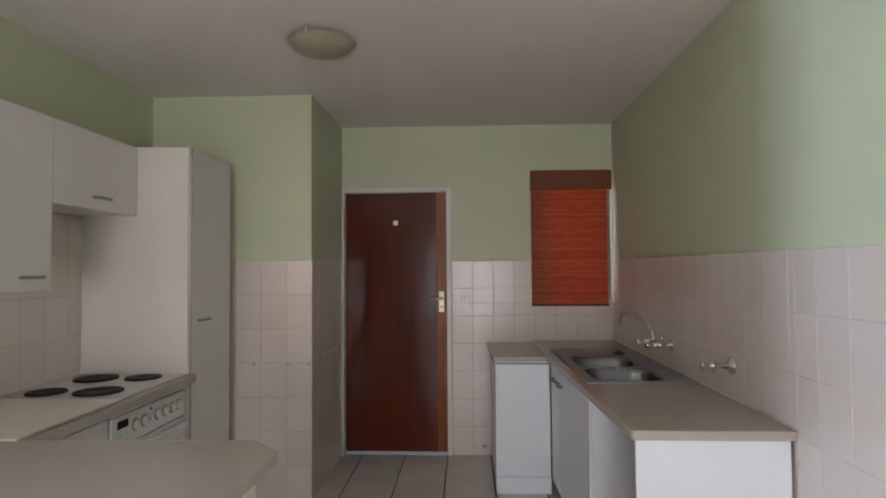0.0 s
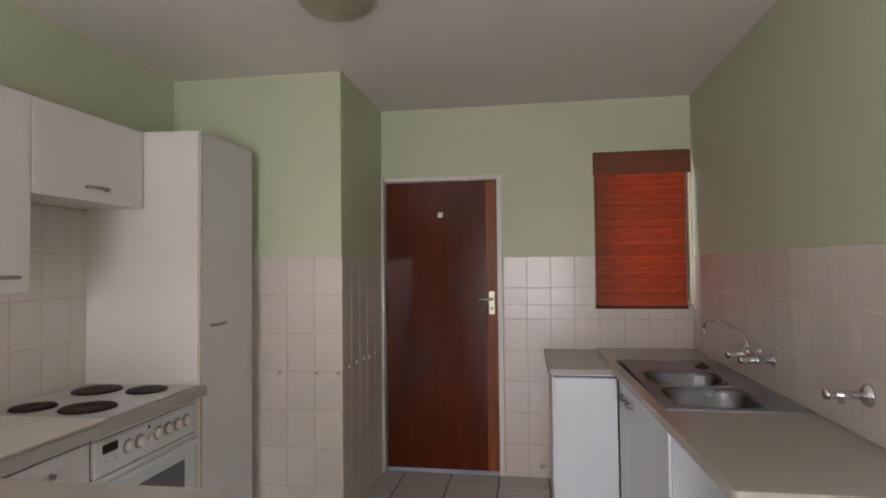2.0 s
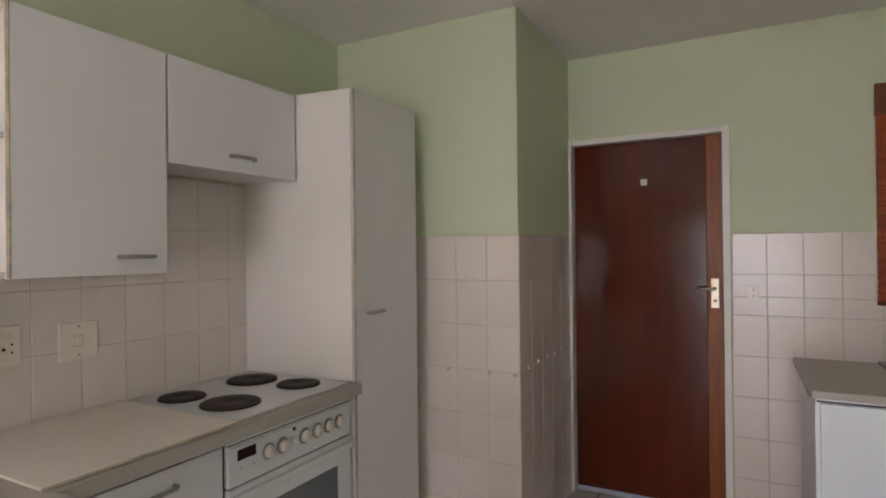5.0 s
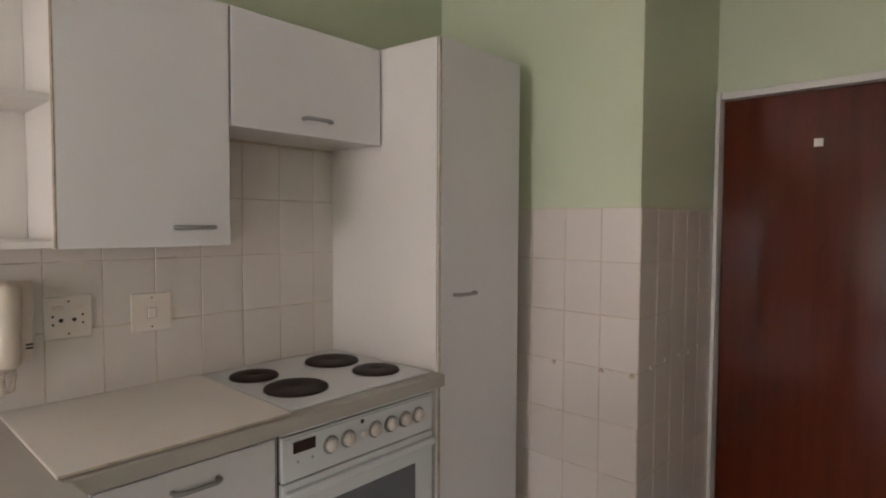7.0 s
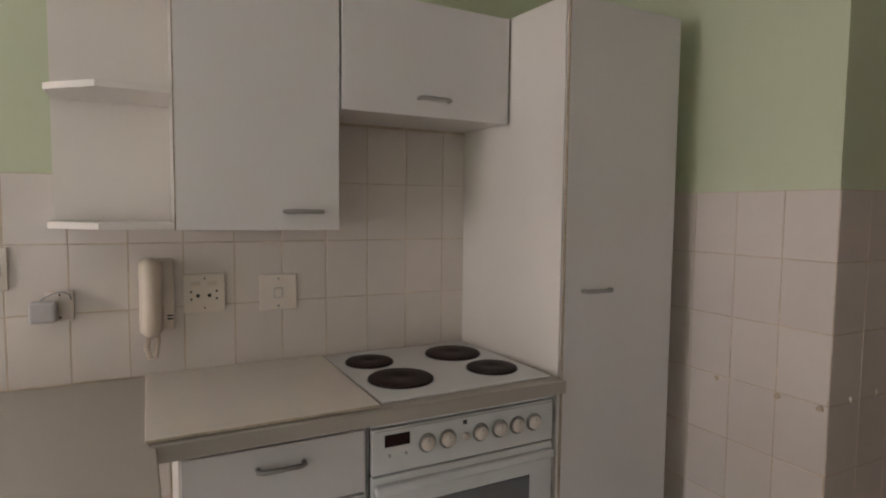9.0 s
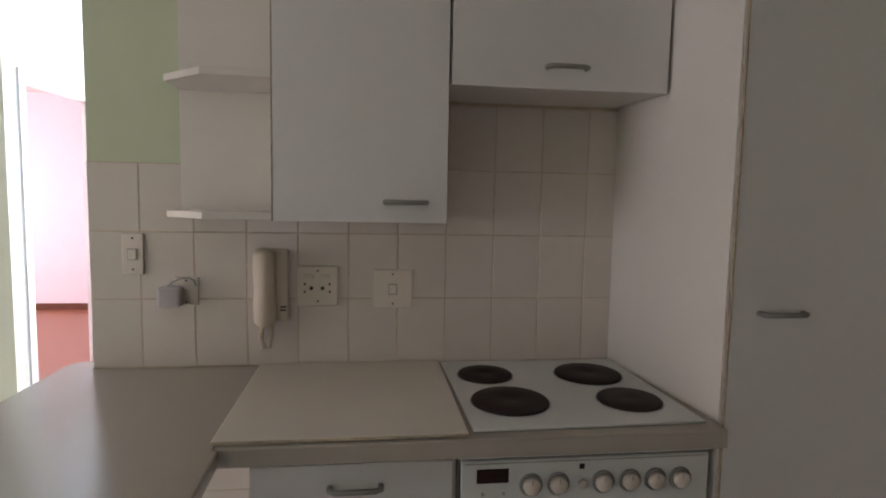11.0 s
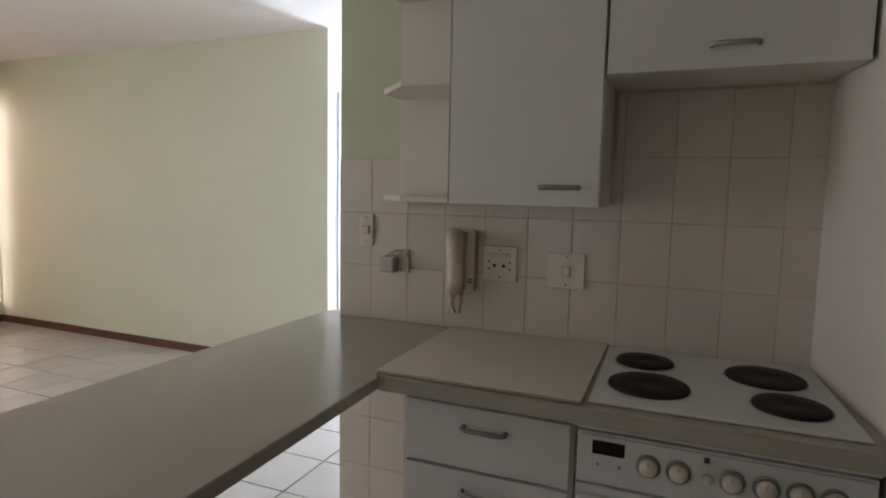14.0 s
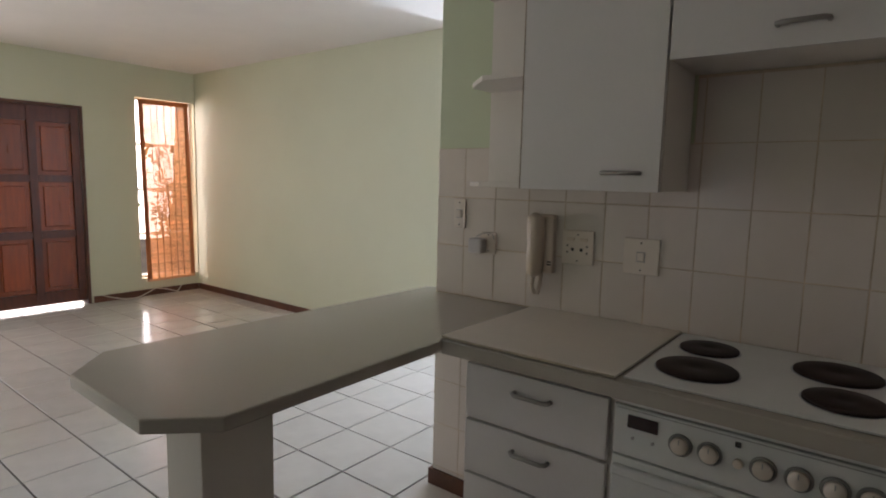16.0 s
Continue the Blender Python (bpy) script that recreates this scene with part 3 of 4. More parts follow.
def rocker(t, w, h):
    part("rocker_surround", boxes((0.0085, w / 2 - 0.0145, h / 2 - 0.0185, 0.0098, w / 2 + 0.0145, h / 2 + 0.0165)), M_GREYPL, t)
    part("rocker", boxes((0.008, w / 2 - 0.012, h / 2 - 0.016, 0.014, w / 2 + 0.012, h / 2 + 0.014), bevel=0.002), M_PLASTIC, t, "white rocker switch")


def fittings():
    t, w, h = plate_at("light_switch", 3.118, 3.178, 1.184, 1.306, "narrow white light switch on the tiled wall", "switch")
    rocker(t, w, h)
    t, w, h = plate_at("cooker_switch", 3.856, 3.979, 1.077, 1.200, "square white cooker isolator switch on the tiled wall", "switch")
    rocker(t, w, h)
    t, w, h = plate_at("power_socket", 3.624, 3.747, 1.086, 1.211, "white double wall socket with round holes", "socket")
    for y, z in ((0.042, 0.055), (0.076, 0.055)):
        part("socket_hole", lathe([(0.006, 0.0085), (0.006, 0.0095), (0, 0.0095)], 14, "X"), M_DARK, t, at=pose(0, y, z))
    for y, z in ((0.022, 0.068), (0.022, 0.044), (0.098, 0.068), (0.098, 0.044)):
        part("socket_hole", lathe([(0.0035, 0.0085), (0.0035, 0.0095), (0, 0.0095)], 12, "X"), M_DARK, t, at=pose(0, y, z))
    for y in (0.035, 0.085):
        part("socket_switch", boxes((0.008, y - 0.014, 0.086, 0.0135, y + 0.014, 0.098), bevel=0.001), M_YELLOWED, t, "small cream switch")
    t, w, h = plate_at("outlet_plate", 3.262, 3.332, 1.089, 1.176, "small white wall outlet with a grey plug adapter", "socket")
    part("plug", boxes((0.009, -0.035, 0.002, 0.055, 0.030, 0.062), bevel=0.008), M_PLUG, t, "grey plug adapter")
    part("plug_cord", tube([(0.035, -0.012, 0.060), (0.036, 0.002, 0.074), (0.030, 0.024, 0.084), (0.020, 0.044, 0.086), (0.012, 0.058, 0.078), (0.010, 0.064, 0.060)], 0.0020, 6), M_GREYPL, t, "thin grey cord")

    p = thing("intercom_phone", "cream wall intercom telephone with a coiled cord", "intercom", (XL, 3.496, 1.043))
    part("base", boxes((0, 0.004, 0.0, 0.030, 0.102, 0.220), bevel=0.007), M_YELLOWED, p, "cream intercom base")
    for z in (0.032, 0.042):
        part("button", boxes((0.0295, 0.080, z, 0.0325, 0.097, z + 0.005)), M_DARK, p, "dark push button")
    pts = [(0.040, 0.036, -0.006), (0.044, 0.036, 0.002), (0.046, 0.036, 0.05), (0.042, 0.036, 0.1), (0.046, 0.036, 0.165), (0.046, 0.036, 0.207), (0.040, 0.036, 0.217)]
    bm = tube(pts, [0.020, 0.031, 0.033, 0.031, 0.033, 0.032, 0.020], 18)
    part("handset", bm, M_YELLOWED, p, "cream telephone handset")
    coil = []
    path = [(0.04, 0.03, -0.01), (0.035, 0.022, -0.05), (0.03, 0.03, -0.085), (0.03, 0.045, -0.082), (0.025, 0.052, -0.04), (0.02, 0.05, -0.003)]
    n = 110
    for i in range(n):
        s = i / (n - 1) * (len(path) - 1)
        k = min(int(s), len(path) - 2)
        c = Vector(path[k]).lerp(Vector(path[k + 1]), s - k)
        a = i * 1.5
        coil.append(c + Vector((0.0068 * math.cos(a), 0.0068 * math.sin(a), 0.002 * math.sin(a))))
    part("coiled_cord", tube(coil, 0.0030, 5), M_YELLOWED, p, "cream coiled cord")

    q = thing("wall_socket", "small white socket on the tiled wall beside the back door", "socket", (0.765, YD, 1.150))
    part("plate", boxes((0, -0.009, 0, 0.05, 0, 0.075), bevel=0.002), M_PLASTIC, q)
    for z in (0.022, 0.052):
        part("socket_hole", boxes((0.02, -0.0105, z - 0.006, 0.03, -0.0088, z + 0.006)), M_GREYPL, q)


fittings()


# ---- sink side ----
def sink_side():
    z = 0.878

    def front(y, off=0.0):
        """The x of the worktop's front edge, which runs slightly out of line with the wall."""
        return 1.376 - 0.036 * (y - 3.745) + off

    t = thing("worktop_sink", "beige laminate L-shaped worktop with a rounded front edge", "worktop", (0, 0, 0))
    hx1, hy0, hy1 = 1.885, 4.55, 5.68
    yl = 5.43
    part("top", prism([(front(3.745) + 0.006, 3.745), (XR - 0.001, 3.745), (XR - 0.001, hy0), (front(hy0), hy0), (front(3.757), 3.757)], z - 0.034, z, 0.003), M_WORKTOP, t, "beige laminate top")
    part("top", prism([(front(hy0), hy0), (front(hy0) + 0.05, hy0), (front(hy1) + 0.05, hy1), (front(hy1), hy1)], z - 0.034, z), M_WORKTOP, t, "beige laminate top")
    part("top", boxes((hx1, hy0, z - 0.034, XR - 0.001, hy1, z)), M_WORKTOP, t, "beige laminate top")
    part("top", prism([(front(hy1), hy1), (XR - 0.001, hy1), (XR - 0.001, YD - 0.001), (front(hy1), YD - 0.001)], z - 0.034, z), M_WORKTOP, t, "beige laminate top")
    zl = z - 0.010
    part("leg_top", prism([(0.961, YD - 0.001), (0.968, yl + 0.03), (0.978, yl), (front(yl, -0.001), yl), (front(hy1, -0.001), YD - 0.001)], zl - 0.030, zl, 0.003), M_WORKTOP, t, "beige laminate return of the worktop")
    a = thing("sink_base_cabinet", "white melamine sink cabinet with two doors and plain end panel", "cabinet", (0, 0, 0))
    part("side_panel", boxes((front(4.45, 0.034), 4.43, 0.0, 1.92, 4.448, z - 0.034)), M_SINKCAB, a, "white melamine side panel")
    part("back_panel", boxes((1.47, 4.449, 0.09, 1.485, yl, z - 0.16)), M_SINKCAB, a, "white melamine back panel")
    part("end_panel", boxes((front(3.76, 0.018), 3.760, 0.0, 1.915, 3.778, z - 0.034), bevel=0.001), M_SINKCAB, a, "plain white end panel")
    for y0, y1, hy in ((4.452, 5.178, 5.10), (5.182, yl - 0.004, 5.26)):
        x0, x1 = front(y0, 0.026), front(y1, 0.026)
        d = part("door", prism([(x0, y0), (x0 + 0.017, y0), (x1 + 0.017, y1), (x1, y1)], 0.10, z - 0.045, 0.0015), M_SINKCAB, a, "white melamine cabinet door")
        bow_handle(d, (front(hy, 0.026), hy, 0.755), 0.10, out=(-1, 0, 0))
    part("rail", prism([(front(4.45, 0.045), 4.45), (front(4.45, 0.06), 4.45), (front(yl, 0.06), yl), (front(yl, 0.045), yl)], z - 0.075, z - 0.034), M_SINKCAB, a, "white front rail")
    b = thing("corner_cabinet", "white melamine corner cabinet with a plain front beside the back door", "cabinet", (0, 0, 0))
    xr = front(yl, 0.022)
    part("carcass", boxes((0.990, yl + 0.022, 0.0, xr, YD - 0.002, zl - 0.030)), M_SINKCAB, b, "white melamine carcass")
    part("door", boxes((1.006, yl + 0.002, 0.112, xr - 0.006, yl + 0.019, zl - 0.048), bevel=0.0015), M_SINKCAB, b, "plain white cabinet front")
    part("plinth", boxes((0.990, yl + 0.012, 0.0, xr, yl + 0.0215, 0.105)), M_SINKCAB, b, "white plinth")
    # Dark strip laid in for the shade under the worktop.
    part("painted_gap_shade", boxes((0.994, yl + 0.016, zl - 0.046, xr - 0.002, yl + 0.0215, zl - 0.040)), M_DARK, b, "dark strip in place of shade above the door")

    s = thing("double_sink", "stainless steel double bowl sink set in the worktop", "sink", (0, 0, 0))
    bowls = ((4.585, 4.945), (4.99, 5.35))
    bx0, bx1 = 1.440, 1.80
    sx0, sx1, sy0, sy1 = 1.392, 1.905, 4.535, 5.695
    rows = [(sx0, sy0, z, bx0, sy1, z + 0.004), (bx1, sy0, z, sx1, sy1, z + 0.004), (bx0, sy0, z, bx1, bowls[0][0], z + 0.004),
            (bx0, bowls[0][1], z, bx1, bowls[1][0], z + 0.004), (bx0, bowls[1][1], z, bx1, sy1, z + 0.004)]
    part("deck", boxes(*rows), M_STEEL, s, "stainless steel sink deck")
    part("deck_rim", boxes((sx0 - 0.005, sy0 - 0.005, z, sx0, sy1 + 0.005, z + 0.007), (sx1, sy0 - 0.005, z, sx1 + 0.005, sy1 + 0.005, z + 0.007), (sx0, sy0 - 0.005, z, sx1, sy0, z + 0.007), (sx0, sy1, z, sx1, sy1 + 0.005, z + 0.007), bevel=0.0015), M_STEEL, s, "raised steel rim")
    for y0, y1 in bowls:
        bm = bmesh.new()
        loops = []
        for depth, inset, rad in ((0.004, -0.004, 0.092), (0.0, 0.002, 0.09), (-0.02, 0.006, 0.09), (-0.13, 0.02, 0.085), (-0.148, 0.035, 0.075), (-0.152, 0.07, 0.05)):
            ring = []
            xa, xb, ya, yb = bx0 + inset, bx1 - inset, y0 + inset, y1 - inset
            for cx, cy, a0 in ((xb - rad, yb - rad, 0), (xa + rad, yb - rad, 90), (xa + rad, ya + rad, 180), (xb - rad, ya + rad, 270)):
                for k in range(7):
                    an = radians(a0 + k * 15)
                    ring.append(bm.verts.new((cx + rad * math.cos(an), cy + rad * math.sin(an), z + depth)))
            loops.append(ring)
        for r0, r1 in zip(loops, loops[1:]):
            for i in range(len(r0)):
                j = (i + 1) % len(r0)
                f = bm.faces.new((r0[i], r1[i], r1[j], r0[j]))
                f.smooth = True
        bm.faces.new(loops[-1])
        bowl = part("bowl", bm, M_BOWL, s, "deep rounded steel bowl")
        # corner fillets of the deck round the opening
        rad = 0.094
        for cx, cy, sx, sy in ((bx0, y0, 1, 1), (bx1, y0, -1, 1), (bx0, y1, 1, -1), (bx1, y1, -1, -1)):
            bm = bmesh.new()
            corner = bm.verts.new((cx, cy, z + 0.0045))
            arc = [bm.verts.new((cx + sx * (rad - rad * math.cos(radians(q * 15))), cy + sy * (rad - rad * math.sin(radians(q * 15))), z + 0.0045)) for q in range(7)]
            for p0, p1 in zip(arc, arc[1:]):
                bm.faces.new((corner, p0, p1))
            bmesh.ops.recalc_face_normals(bm, faces=bm.faces)
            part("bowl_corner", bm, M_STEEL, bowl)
        part("drain", lathe([(0.0, 0.003), (0.012, 0.002), (0.03, 0.004), (0.036, 0.001), (0.036, 0)], 24), M_CHROME, bowl, "round chrome drain", at=pose((bx0 + bx1) / 2, (y0 + y1) / 2, z - 0.152))
    k = link("sink_plug", lathe([(0.0, 0.028), (0.012, 0.028), (0.016, 0.018), (0.034, 0.014), (0.038, 0.004), (0.034, 0.0)], 24), M_DARK, None, "black rubber sink plug lying on the steel deck", "sink plug", at=pose(1.775, 5.45, z + 0.0045))

    f = thing("mixer_tap", "chrome wall-mounted mixer tap with a swan-neck spout and two levers", "tap", (XR, 5.02, 1.008))
    for y in (-0.085, 0.085):
        part("wall_flange", lathe([(0.030, 0), (0.029, -0.004), (0.020, -0.012), (0.013, -0.016), (0.013, -0.035)], 22, "X"), M_CHROME, f, "round chrome wall flange", at=pose(0, y, 0))
        part("valve", lathe([(0.013, -0.035), (0.019, -0.040), (0.019, -0.078), (0.014, -0.082), (0.014, -0.120), (0.017, -0.124), (0.017, -0.140), (0.0, -0.143)], 20, "X"), M_CHROME, f, "chrome valve barrel", at=pose(0, y, 0))
        part("end_cap", lathe([(0.010, -0.141), (0.010, -0.1445), (0.0, -0.145)], 18, "X"), M_DARK, f, "dark valve cap", at=pose(0, y, 0))
        hd = part("tap_handle", tube([(-0.062, y, 0.016), (-0.060, y - 0.008, 0.032), (-0.056, y - 0.024, 0.050)], [0.007, 0.006, 0.0065], 10), M_CHROME, f, "chrome lever handle")
        part("lever", tube([(-0.062, y, 0.016), (-0.060, y + 0.010, 0.030), (-0.058, y + 0.022, 0.040)], [0.007, 0.006, 0.0055], 10), M_CHROME, hd)
    part("body", tube([(-0.06, -0.085, 0), (-0.06, -0.03, 0), (-0.06, 0.0, 0.004), (-0.06, 0.03, 0), (-0.06, 0.085, 0)], [0.013, 0.014, 0.019, 0.014, 0.013], 14), M_CHROME, f, "chrome mixer body")
    part("spout_nut", lathe([(0.014, 0.0), (0.016, 0.004), (0.016, 0.018), (0.011, 0.022), (0.0, 0.022)], 16), M_CHROME, f, "chrome spout nut", at=pose(-0.06, 0.03, 0.010))
    pts = [(-0.06, 0.03, 0.02), (-0.062, 0.038, 0.060), (-0.070, 0.075, 0.098), (-0.088, 0.15, 0.126), (-0.112, 0.24, 0.142), (-0.130, 0.31, 0.144), (-0.144, 0.365, 0.134), (-0.150, 0.395, 0.108), (-0.150, 0.398, 0.078)]
    part("spout", tube(pts, 0.0088, 12), M_CHROME, f, "curved chrome spout")
    part("nozzle", lathe([(0.0, -0.012), (0.0115, -0.012), (0.0115, 0.008), (0.0088, 0.012)], 16), M_CHROME, f, "chrome nozzle ring", at=pose(-0.150, 0.398, 0.078))
    g = thing("wall_tap", "small chrome washing machine tap on the tiled wall", "tap", (XR, 4.215, 1.019))
    part("flange", lathe([(0.037, 0), (0.036, -0.006), (0.024, -0.018), (0.012, -0.024)], 24, "X"), M_CHROME, g, "round chrome flange")
    part("spindle", lathe([(0.0125, -0.02), (0.0125, -0.055), (0.016, -0.058), (0.016, -0.088), (0.0125, -0.092), (0.0125, -0.112), (0.0155, -0.116), (0.0155, -0.128), (0.0, -0.131)], 18, "X"), M_CHROME, g)
    part("outlet", tube([(-0.06, 0, -0.0), (-0.075, 0, -0.012), (-0.08, 0, -0.026)], 0.009, 10), M_CHROME, g)


sink_side()


def ceiling_light():
    c = thing("ceiling_light", "round frosted glass ceiling light, dusty and unlit, held by small clips", "ceiling light", (0.12, 4.43, H))
    part("base", lathe([(0.10, 0), (0.10, -0.02), (0.05, -0.022), (0, -0.022)], 32), M_FRAME, c, "white metal base")
    part("glass_bowl", lathe([(0.155, -0.018), (0.158, -0.022), (0.150, -0.040), (0.125, -0.062), (0.08, -0.08), (0.035, -0.088), (0, -0.09)], 40), M_LAMPGLASS, c, "frosted glass bowl")
    for a in (20, 140, 260):
        x, y = 0.158 * math.cos(radians(a)), 0.158 * math.sin(radians(a))
        part("clip", boxes((x - 0.006, y - 0.006, -0.034, x + 0.006, y + 0.006, 0.0), bevel=0.002), M_BRASS, c)


ceiling_light()


def wall_marks():
    """Lumps of dried adhesive left on the pier's tiles."""
    r = random.Random(8)
    spots = [("S", 5.42), ("S", 5.565), ("S", 5.717), ("S", 5.84), ("S", 5.96), ("F", -0.32), ("F", -0.537), ("F", -0.19)]
    for side, u in spots:
        bm = lathe([(0.012, 0.0), (0.010, 0.003), (0.004, 0.005), (0, 0.005)], 9)
        for v in bm.verts:
            v.co.x *= r.uniform(0.6, 1.4)
            v.co.y *= r.uniform(0.5, 1.2)
        z = 0.859 + r.uniform(-0.006, 0.006)
        at = pose(PX, u, z, 0, 90, r.uniform(0, 0)) if side == "S" else pose(u, PY, z - 0.02, 90)
        part("adhesive_mark", bm, M_ADHESIVE if side == "S" else M_GROUT, pier, "dried adhesive mark", at=at)


wall_marks()


def small_things():
    p = thing("pipe_stub", "small chrome pipe stub low on the tiled wall beside the cabinet", "pipe", (0.935, YD, 0.075))
    part("pipe", tube([(0, 0, 0), (0, -0.03, 0), (0.008, -0.045, 0.012), (0.03, -0.05, 0.018)], 0.007), M_CHROME, p, "bent chrome pipe")
    part("flange", lathe([(0.016, 0.0), (0.016, -0.004), (0.007, -0.008)], 16, "Y"), M_CHROME, p)
    c = link("loose_cable", tube([(-1.75, YF + 0.03, 0.075), (-1.86, YF + 0.05, 0.035), (-1.98, YF + 0.07, 0.006), (-2.1, YF + 0.06, 0.004), (-2.2, YF + 0.04, 0.03), (-2.32, YF + 0.03, 0.078),
                                  (-2.45, YF + 0.03, 0.05), (-2.56, YF + 0.05, 0.01), (-2.62, YF + 0.03, 0.075)], 0.006, 8), M_PLASTIC, None, "thin white loose cable lying along the skirting board", "cable")
    link("catch_plate", boxes((XLONG + 0.032, YF - 0.118, 1.30, XLONG + 0.056, YF - 0.078, 1.36), bevel=0.002), M_PLASTIC, None, "small white plastic catch on the frame of the slim window", "catch")


small_things()


def outside():
    # Unseen slab, added pale so that sunlight brightens the front door's bottom gap.
    setting("sun_bounce_slab", boxes((-3.4, YF - 1.6, -0.3, 2.2, YF - 0.201, -0.012)), M_CONCRETE, "unseen pale slab added to bounce sun under the front door", "pavement")
    setting("back_yard", boxes((-2.0, YD + 0.21, -0.3, 4.0, YD + 4.0, -0.05)), M_CONCRETE, "pale concrete yard", "pavement")
    bush = thing("garden_shrub", "leafy green shrub in the sun outside the slim window", "shrub", (-2.90, YF - 0.75, -0.012))
    r = random.Random(21)
    bm = bmesh.new()
    stems = bmesh.new()
    for k in range(9):
        tip = Vector((r.uniform(-0.24, 0.20), r.uniform(-0.2, 0.2), r.uniform(1.0, 2.1)))
        mid = tip * 0.5 + Vector((r.uniform(-0.1, 0.1), r.uniform(-0.1, 0.1), 0.1))
        tube([(0, 0, 0), mid, tip], [0.018, 0.012, 0.004], 6, stems)
        for _ in range(34):
            q = r.uniform(0.25, 1.0)
            c = (mid * (q * 2) if q < 0.5 else mid.lerp(tip, q * 2 - 1)) + Vector((r.gauss(0, 0.09), r.gauss(0, 0.09), r.gauss(0, 0.08)))
            a = Vector((r.uniform(-1, 1), r.uniform(-1, 1), r.uniform(-0.6, 0.6))).normalized()
            b = a.cross(Vector((r.uniform(-1, 1), r.uniform(-1, 1), 1))).normalized()
            le, w = r.uniform(0.05, 0.10), r.uniform(0.014, 0.026)
            vs = [bm.verts.new(c - a * le), bm.verts.new(c + b * w), bm.verts.new(c + a * le), bm.verts.new(c - b * w)]
            bm.faces.new(vs)
    part("leaves", bm, M_LEAF, bush, "small green leaves", kind="stuff")
    part("stems", stems, M_SKIRT, bush, "thin brown stems")


outside()

# ---- tiles, last ----
_tile_meshes = {}


def tile_mesh(w, h, mat, t=TT * 0.5, c=0.0012):
    """A glazed tile lying in its own xy plane, front towards +z, with eased edges."""
    key = (round(w, 4), round(h, 4), mat.name)
    if key not in _tile_meshes:
        rings = [(0, 0, 0), (0, 0, t - c), (c, c, t)]
        v, f = [], []
        for ix, iy, z in rings:
            v += [(ix, iy, z), (w - ix, iy, z), (w - ix, h - iy, z), (ix, h - iy, z)]
        for k in (0, 4):
            f += [(k + i, k + (i + 1) % 4, k + 4 + (i + 1) % 4, k + 4 + i) for i in range(4)]
        f.append((8, 9, 10, 11))
        me = bpy.data.meshes.new("tile")
        me.from_pydata(v, [], f)
        me.materials.append(mat)
        _tile_meshes[key] = me
    return _tile_meshes[key]


def spans(a, b, origin, pitch):
    """Cuts the run a to b at origin + k * pitch."""
    k = math.ceil((a - origin) / pitch - 1e-6)
    cuts = [a]
    while origin + k * pitch < b - 1e-6:
        if origin + k * pitch > a + 0.012:
            cuts.append(origin + k * pitch)
        k += 1
    cuts.append(b)
    return [(p, q) for p, q in zip(cuts, cuts[1:]) if q - p > 0.012]


def tile_wall(parent, frame_pose, u0, u1, z0, z1, origin, top=TOP, name="tile", size=(TW, TH)):
    """Tiles on a wall; frame_pose puts (u, v) = (along, up) in the world with the front at the measured face."""
    g = 0.0016
    r = random.Random(int(1000 * abs(u0 + z1)) + len(name))
    for a, b in spans(u0, u1, origin, size[0]):
        for c, d in spans(z0, z1, top, size[1]):
            ob = new(name, tile_mesh(b - a - 2 * g, d - c - 2 * g, M_TILE))
            ob.parent = parent
            ob.matrix_basis = frame_pose @ pose(a + g, c + g, 0, r.gauss(0, 0.10), r.gauss(0, 0.10), 0)


def grout(parent, row, mat=None):
    part("grout", boxes(row), mat or M_GROUT, parent, "beige tile grout")


W_POSE = pose(XL - TT * 0.5, 0, 0) @ Matrix(((0, 0, 1, 0), (1, 0, 0, 0), (0, 1, 0, 0), (0, 0, 0, 1)))
grout(wall_kitchen, (XL - TT, YE, 0, XL - 0.0013, 4.69, TOP))
grout(wall_kitchen, (XL - TT, 4.06, TOP, XL - 0.0013, 4.69, 1.726))
tile_wall(wall_kitchen, W_POSE, YE, 3.578, 0.0, CT - 0.04, 3.1665)
tile_wall(wall_kitchen, W_POSE, YE, 4.69, CT + 0.001, TOP, 3.1665)
tile_wall(wall_kitchen, W_POSE, 4.06, 4.69, TOP, 1.726, 3.1665)
# north wall: front towards -y, u runs along +x
N_POSE = pose(0, YD + TT * 0.5, 0, 90)
grout(wall_door, (0.69, YD + 0.0016, 0, XR, YD + TT, 1.17), M_GROUT_PALE)
grout(wall_door, (0.69, YD + 0.0013, 1.17, 1.42, YD + TT, TN), M_GROUT_PALE)
tile_wall(wall_door, N_POSE, 0.692, XR, 0, 1.168, 0.692, TN, size=(TWN, THN))
tile_wall(wall_door, N_POSE, 0.692, 1.42, 1.168, TN, 0.692, TN, size=(TWN, THN))
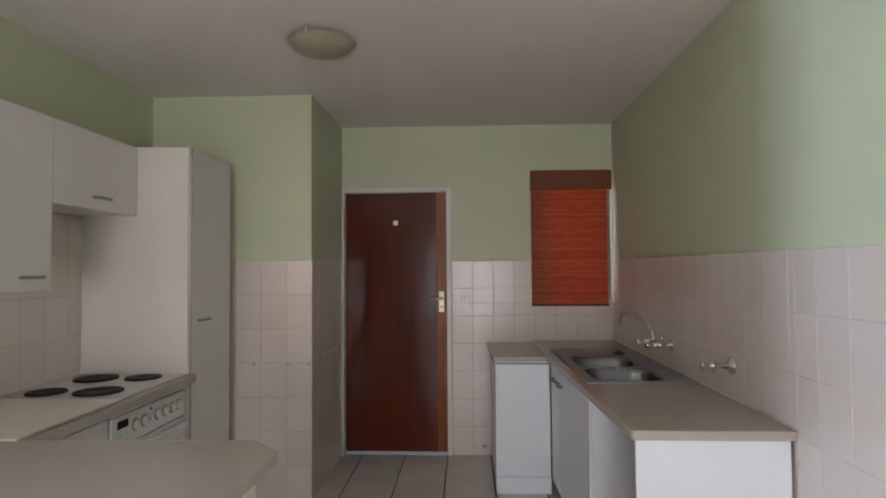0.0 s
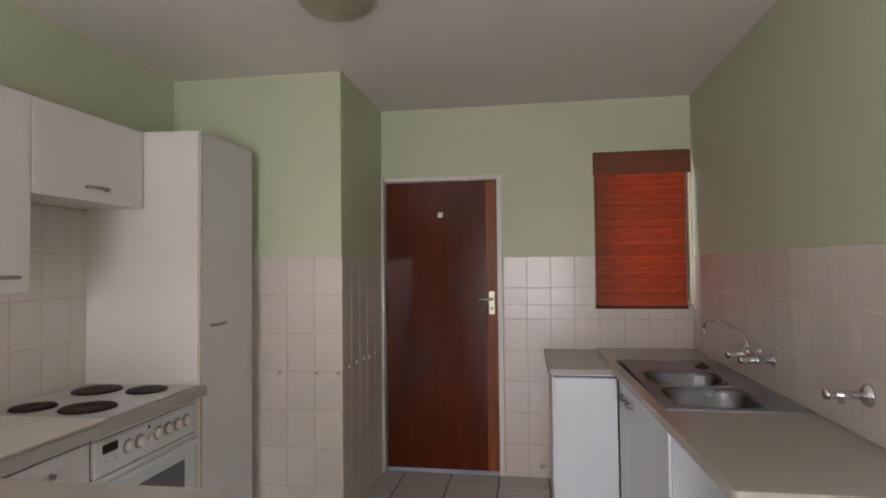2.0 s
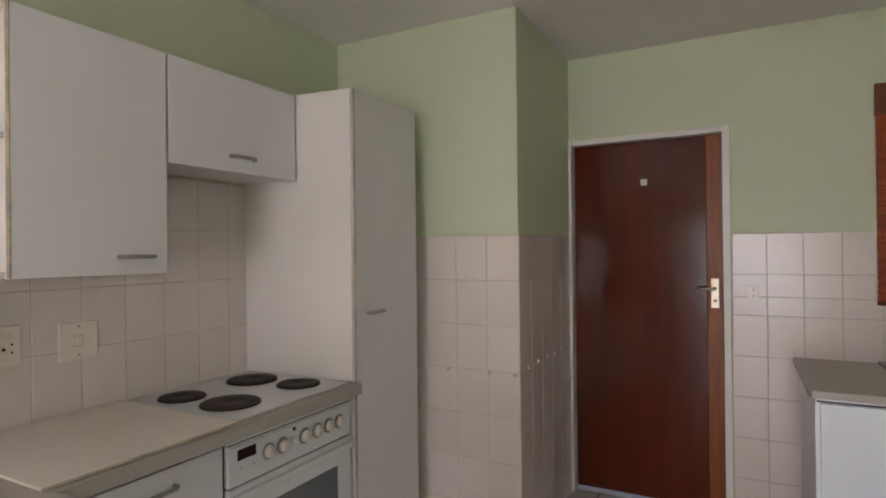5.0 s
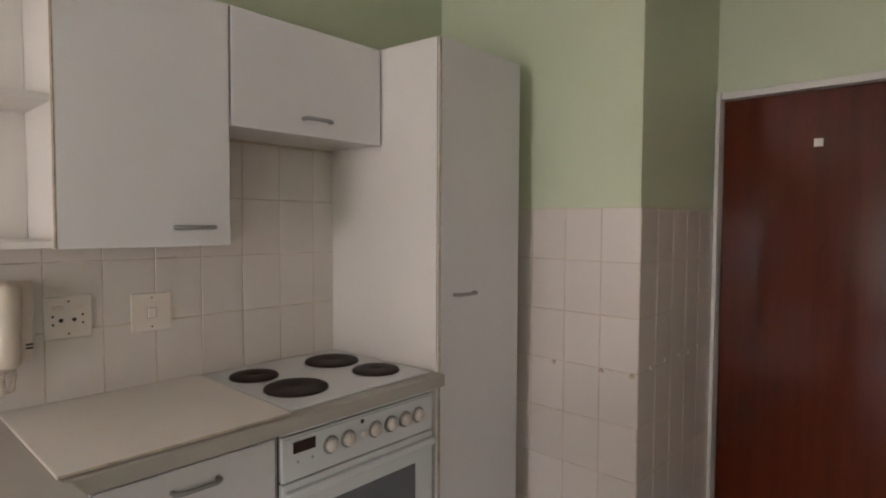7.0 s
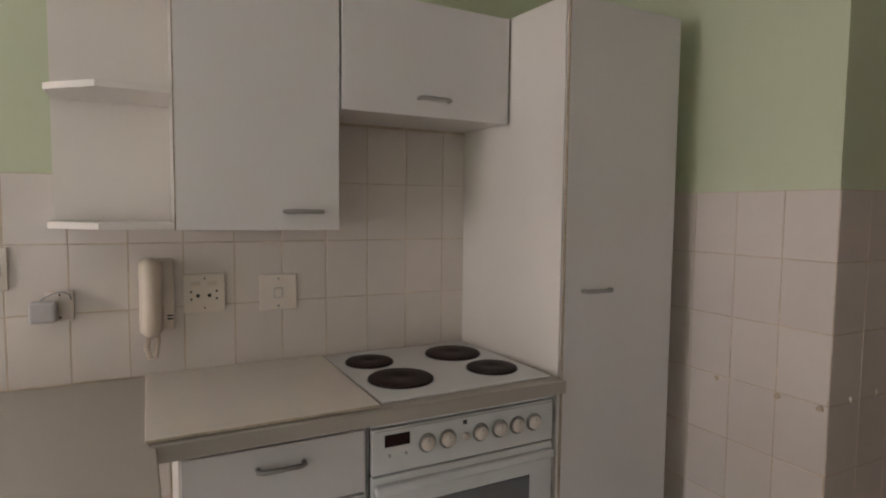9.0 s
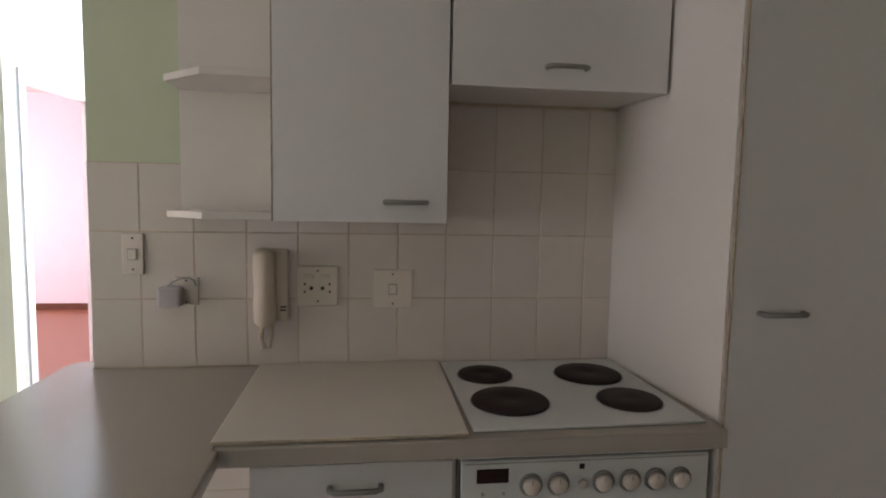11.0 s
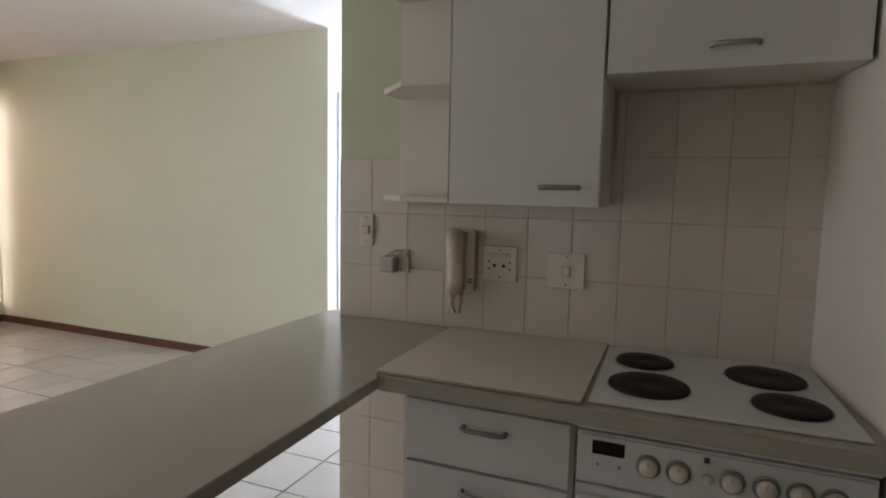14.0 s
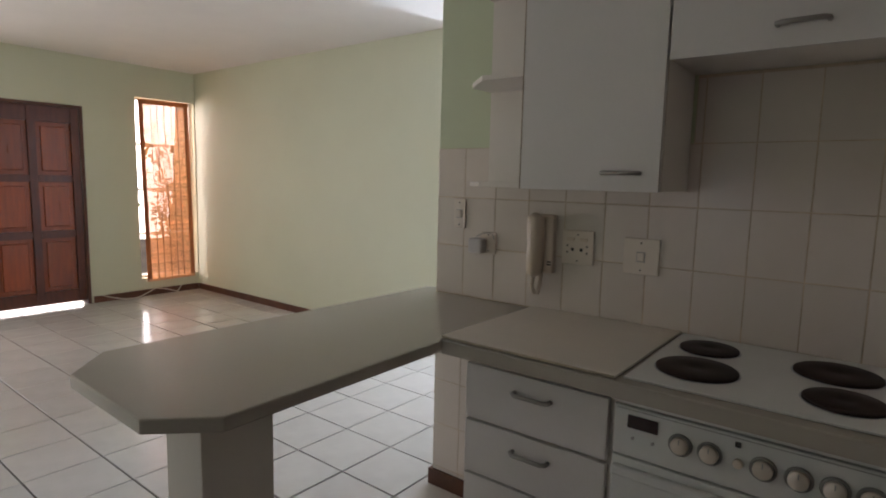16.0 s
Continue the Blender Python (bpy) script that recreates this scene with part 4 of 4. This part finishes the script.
# east wall: front towards -x, u runs along -y
E_POSE = pose(XR + TT * 0.5, 0, 0) @ Matrix(((0, 0, -1, 0), (-1, 0, 0, 0), (0, 1, 0, 0), (0, 0, 0, 1)))
grout(wall_right, (XR + 0.0010, 2.6, 0, XR + TT, YD, TN), M_GROUT_SOFT)
tile_wall(wall_right, E_POSE, -YD, -4.32, 0.886, TN, -YD, TN, size=(TWN, THN))
tile_wall(wall_right, E_POSE, -4.299, -3.744, 0.0, 0.85, -YD, TN, size=(TWN, THN))
tile_wall(wall_right, E_POSE, -4.32, -3.74, 0.886, TN, -YD, TN, size=(TWN, THN))
tile_wall(wall_right, E_POSE, -3.74, -2.6, 0.2, TN, -YD, TN, size=(TWN, THN))
# pier
P_POSE = pose(0, PY + TT * 0.5, 0, 90)
grout(pier, (-0.95, PY + 0.0012, 0, PX - TT * 0.5, PY + TT, TN), M_GROUT)
tile_wall(pier, P_POSE, -0.95, PX, 0, TN, PX, TN, size=(0.163, 0.2145))
S_POSE = pose(PX - TT * 0.5, 0, 0) @ Matrix(((0, 0, 1, 0), (1, 0, 0, 0), (0, 1, 0, 0), (0, 0, 0, 1)))
grout(pier, (PX - TT, PY, 0, PX - 0.0012, YD, TN), M_GROUT)
tile_wall(pier, S_POSE, PY, YD - 0.014, 0, TN, PY, TN, size=(0.163, 0.2145))


def floor_tiles():
    g = 0.0042
    far_v, far_f = [], []
    count = 0
    near = []
    for a, b in spans(XLONG + 0.002, XR, -1.0, 0.3305):
        for c, d in spans(YF, YD + 0.01, 2.305, 0.3328):
            if a < XL - 0.4 and c > YE + 0.15:
                continue
            near.append(((a + b) / 2, (c + d) / 2, a, b, c, d))
    near.sort(key=lambda q: abs(q[0] + 0.5) * 0.6 + abs(q[1] - 1.9))
    r = random.Random(11)
    for i, (_, _, a, b, c, d) in enumerate(near):
        tilt = pose(a + g, c + g, -0.0062, r.gauss(0, 0.06), r.gauss(0, 0.06), 0)
        me = tile_mesh(b - a - 2 * g, d - c - 2 * g, M_FLOOR, 0.0062, 0.0014)
        if i < 298:
            ob = new("floor_tile", me)
            ob.parent, ob.matrix_basis = floor, tilt
        else:
            k = len(far_v)
            far_v += [tuple(tilt @ v.co) for v in me.vertices]
            far_f += [tuple(k + j for j in p.vertices) for p in me.polygons]
    me = bpy.data.meshes.new("floor_tiles_far")
    me.from_pydata(far_v, [], far_f)
    me.materials.append(M_FLOOR_FAR)
    ob = tagged(new("floor_tiles_far", me), "further off-white square floor tiles", "", "", "stuff")
    ob.parent = floor


floor_tiles()
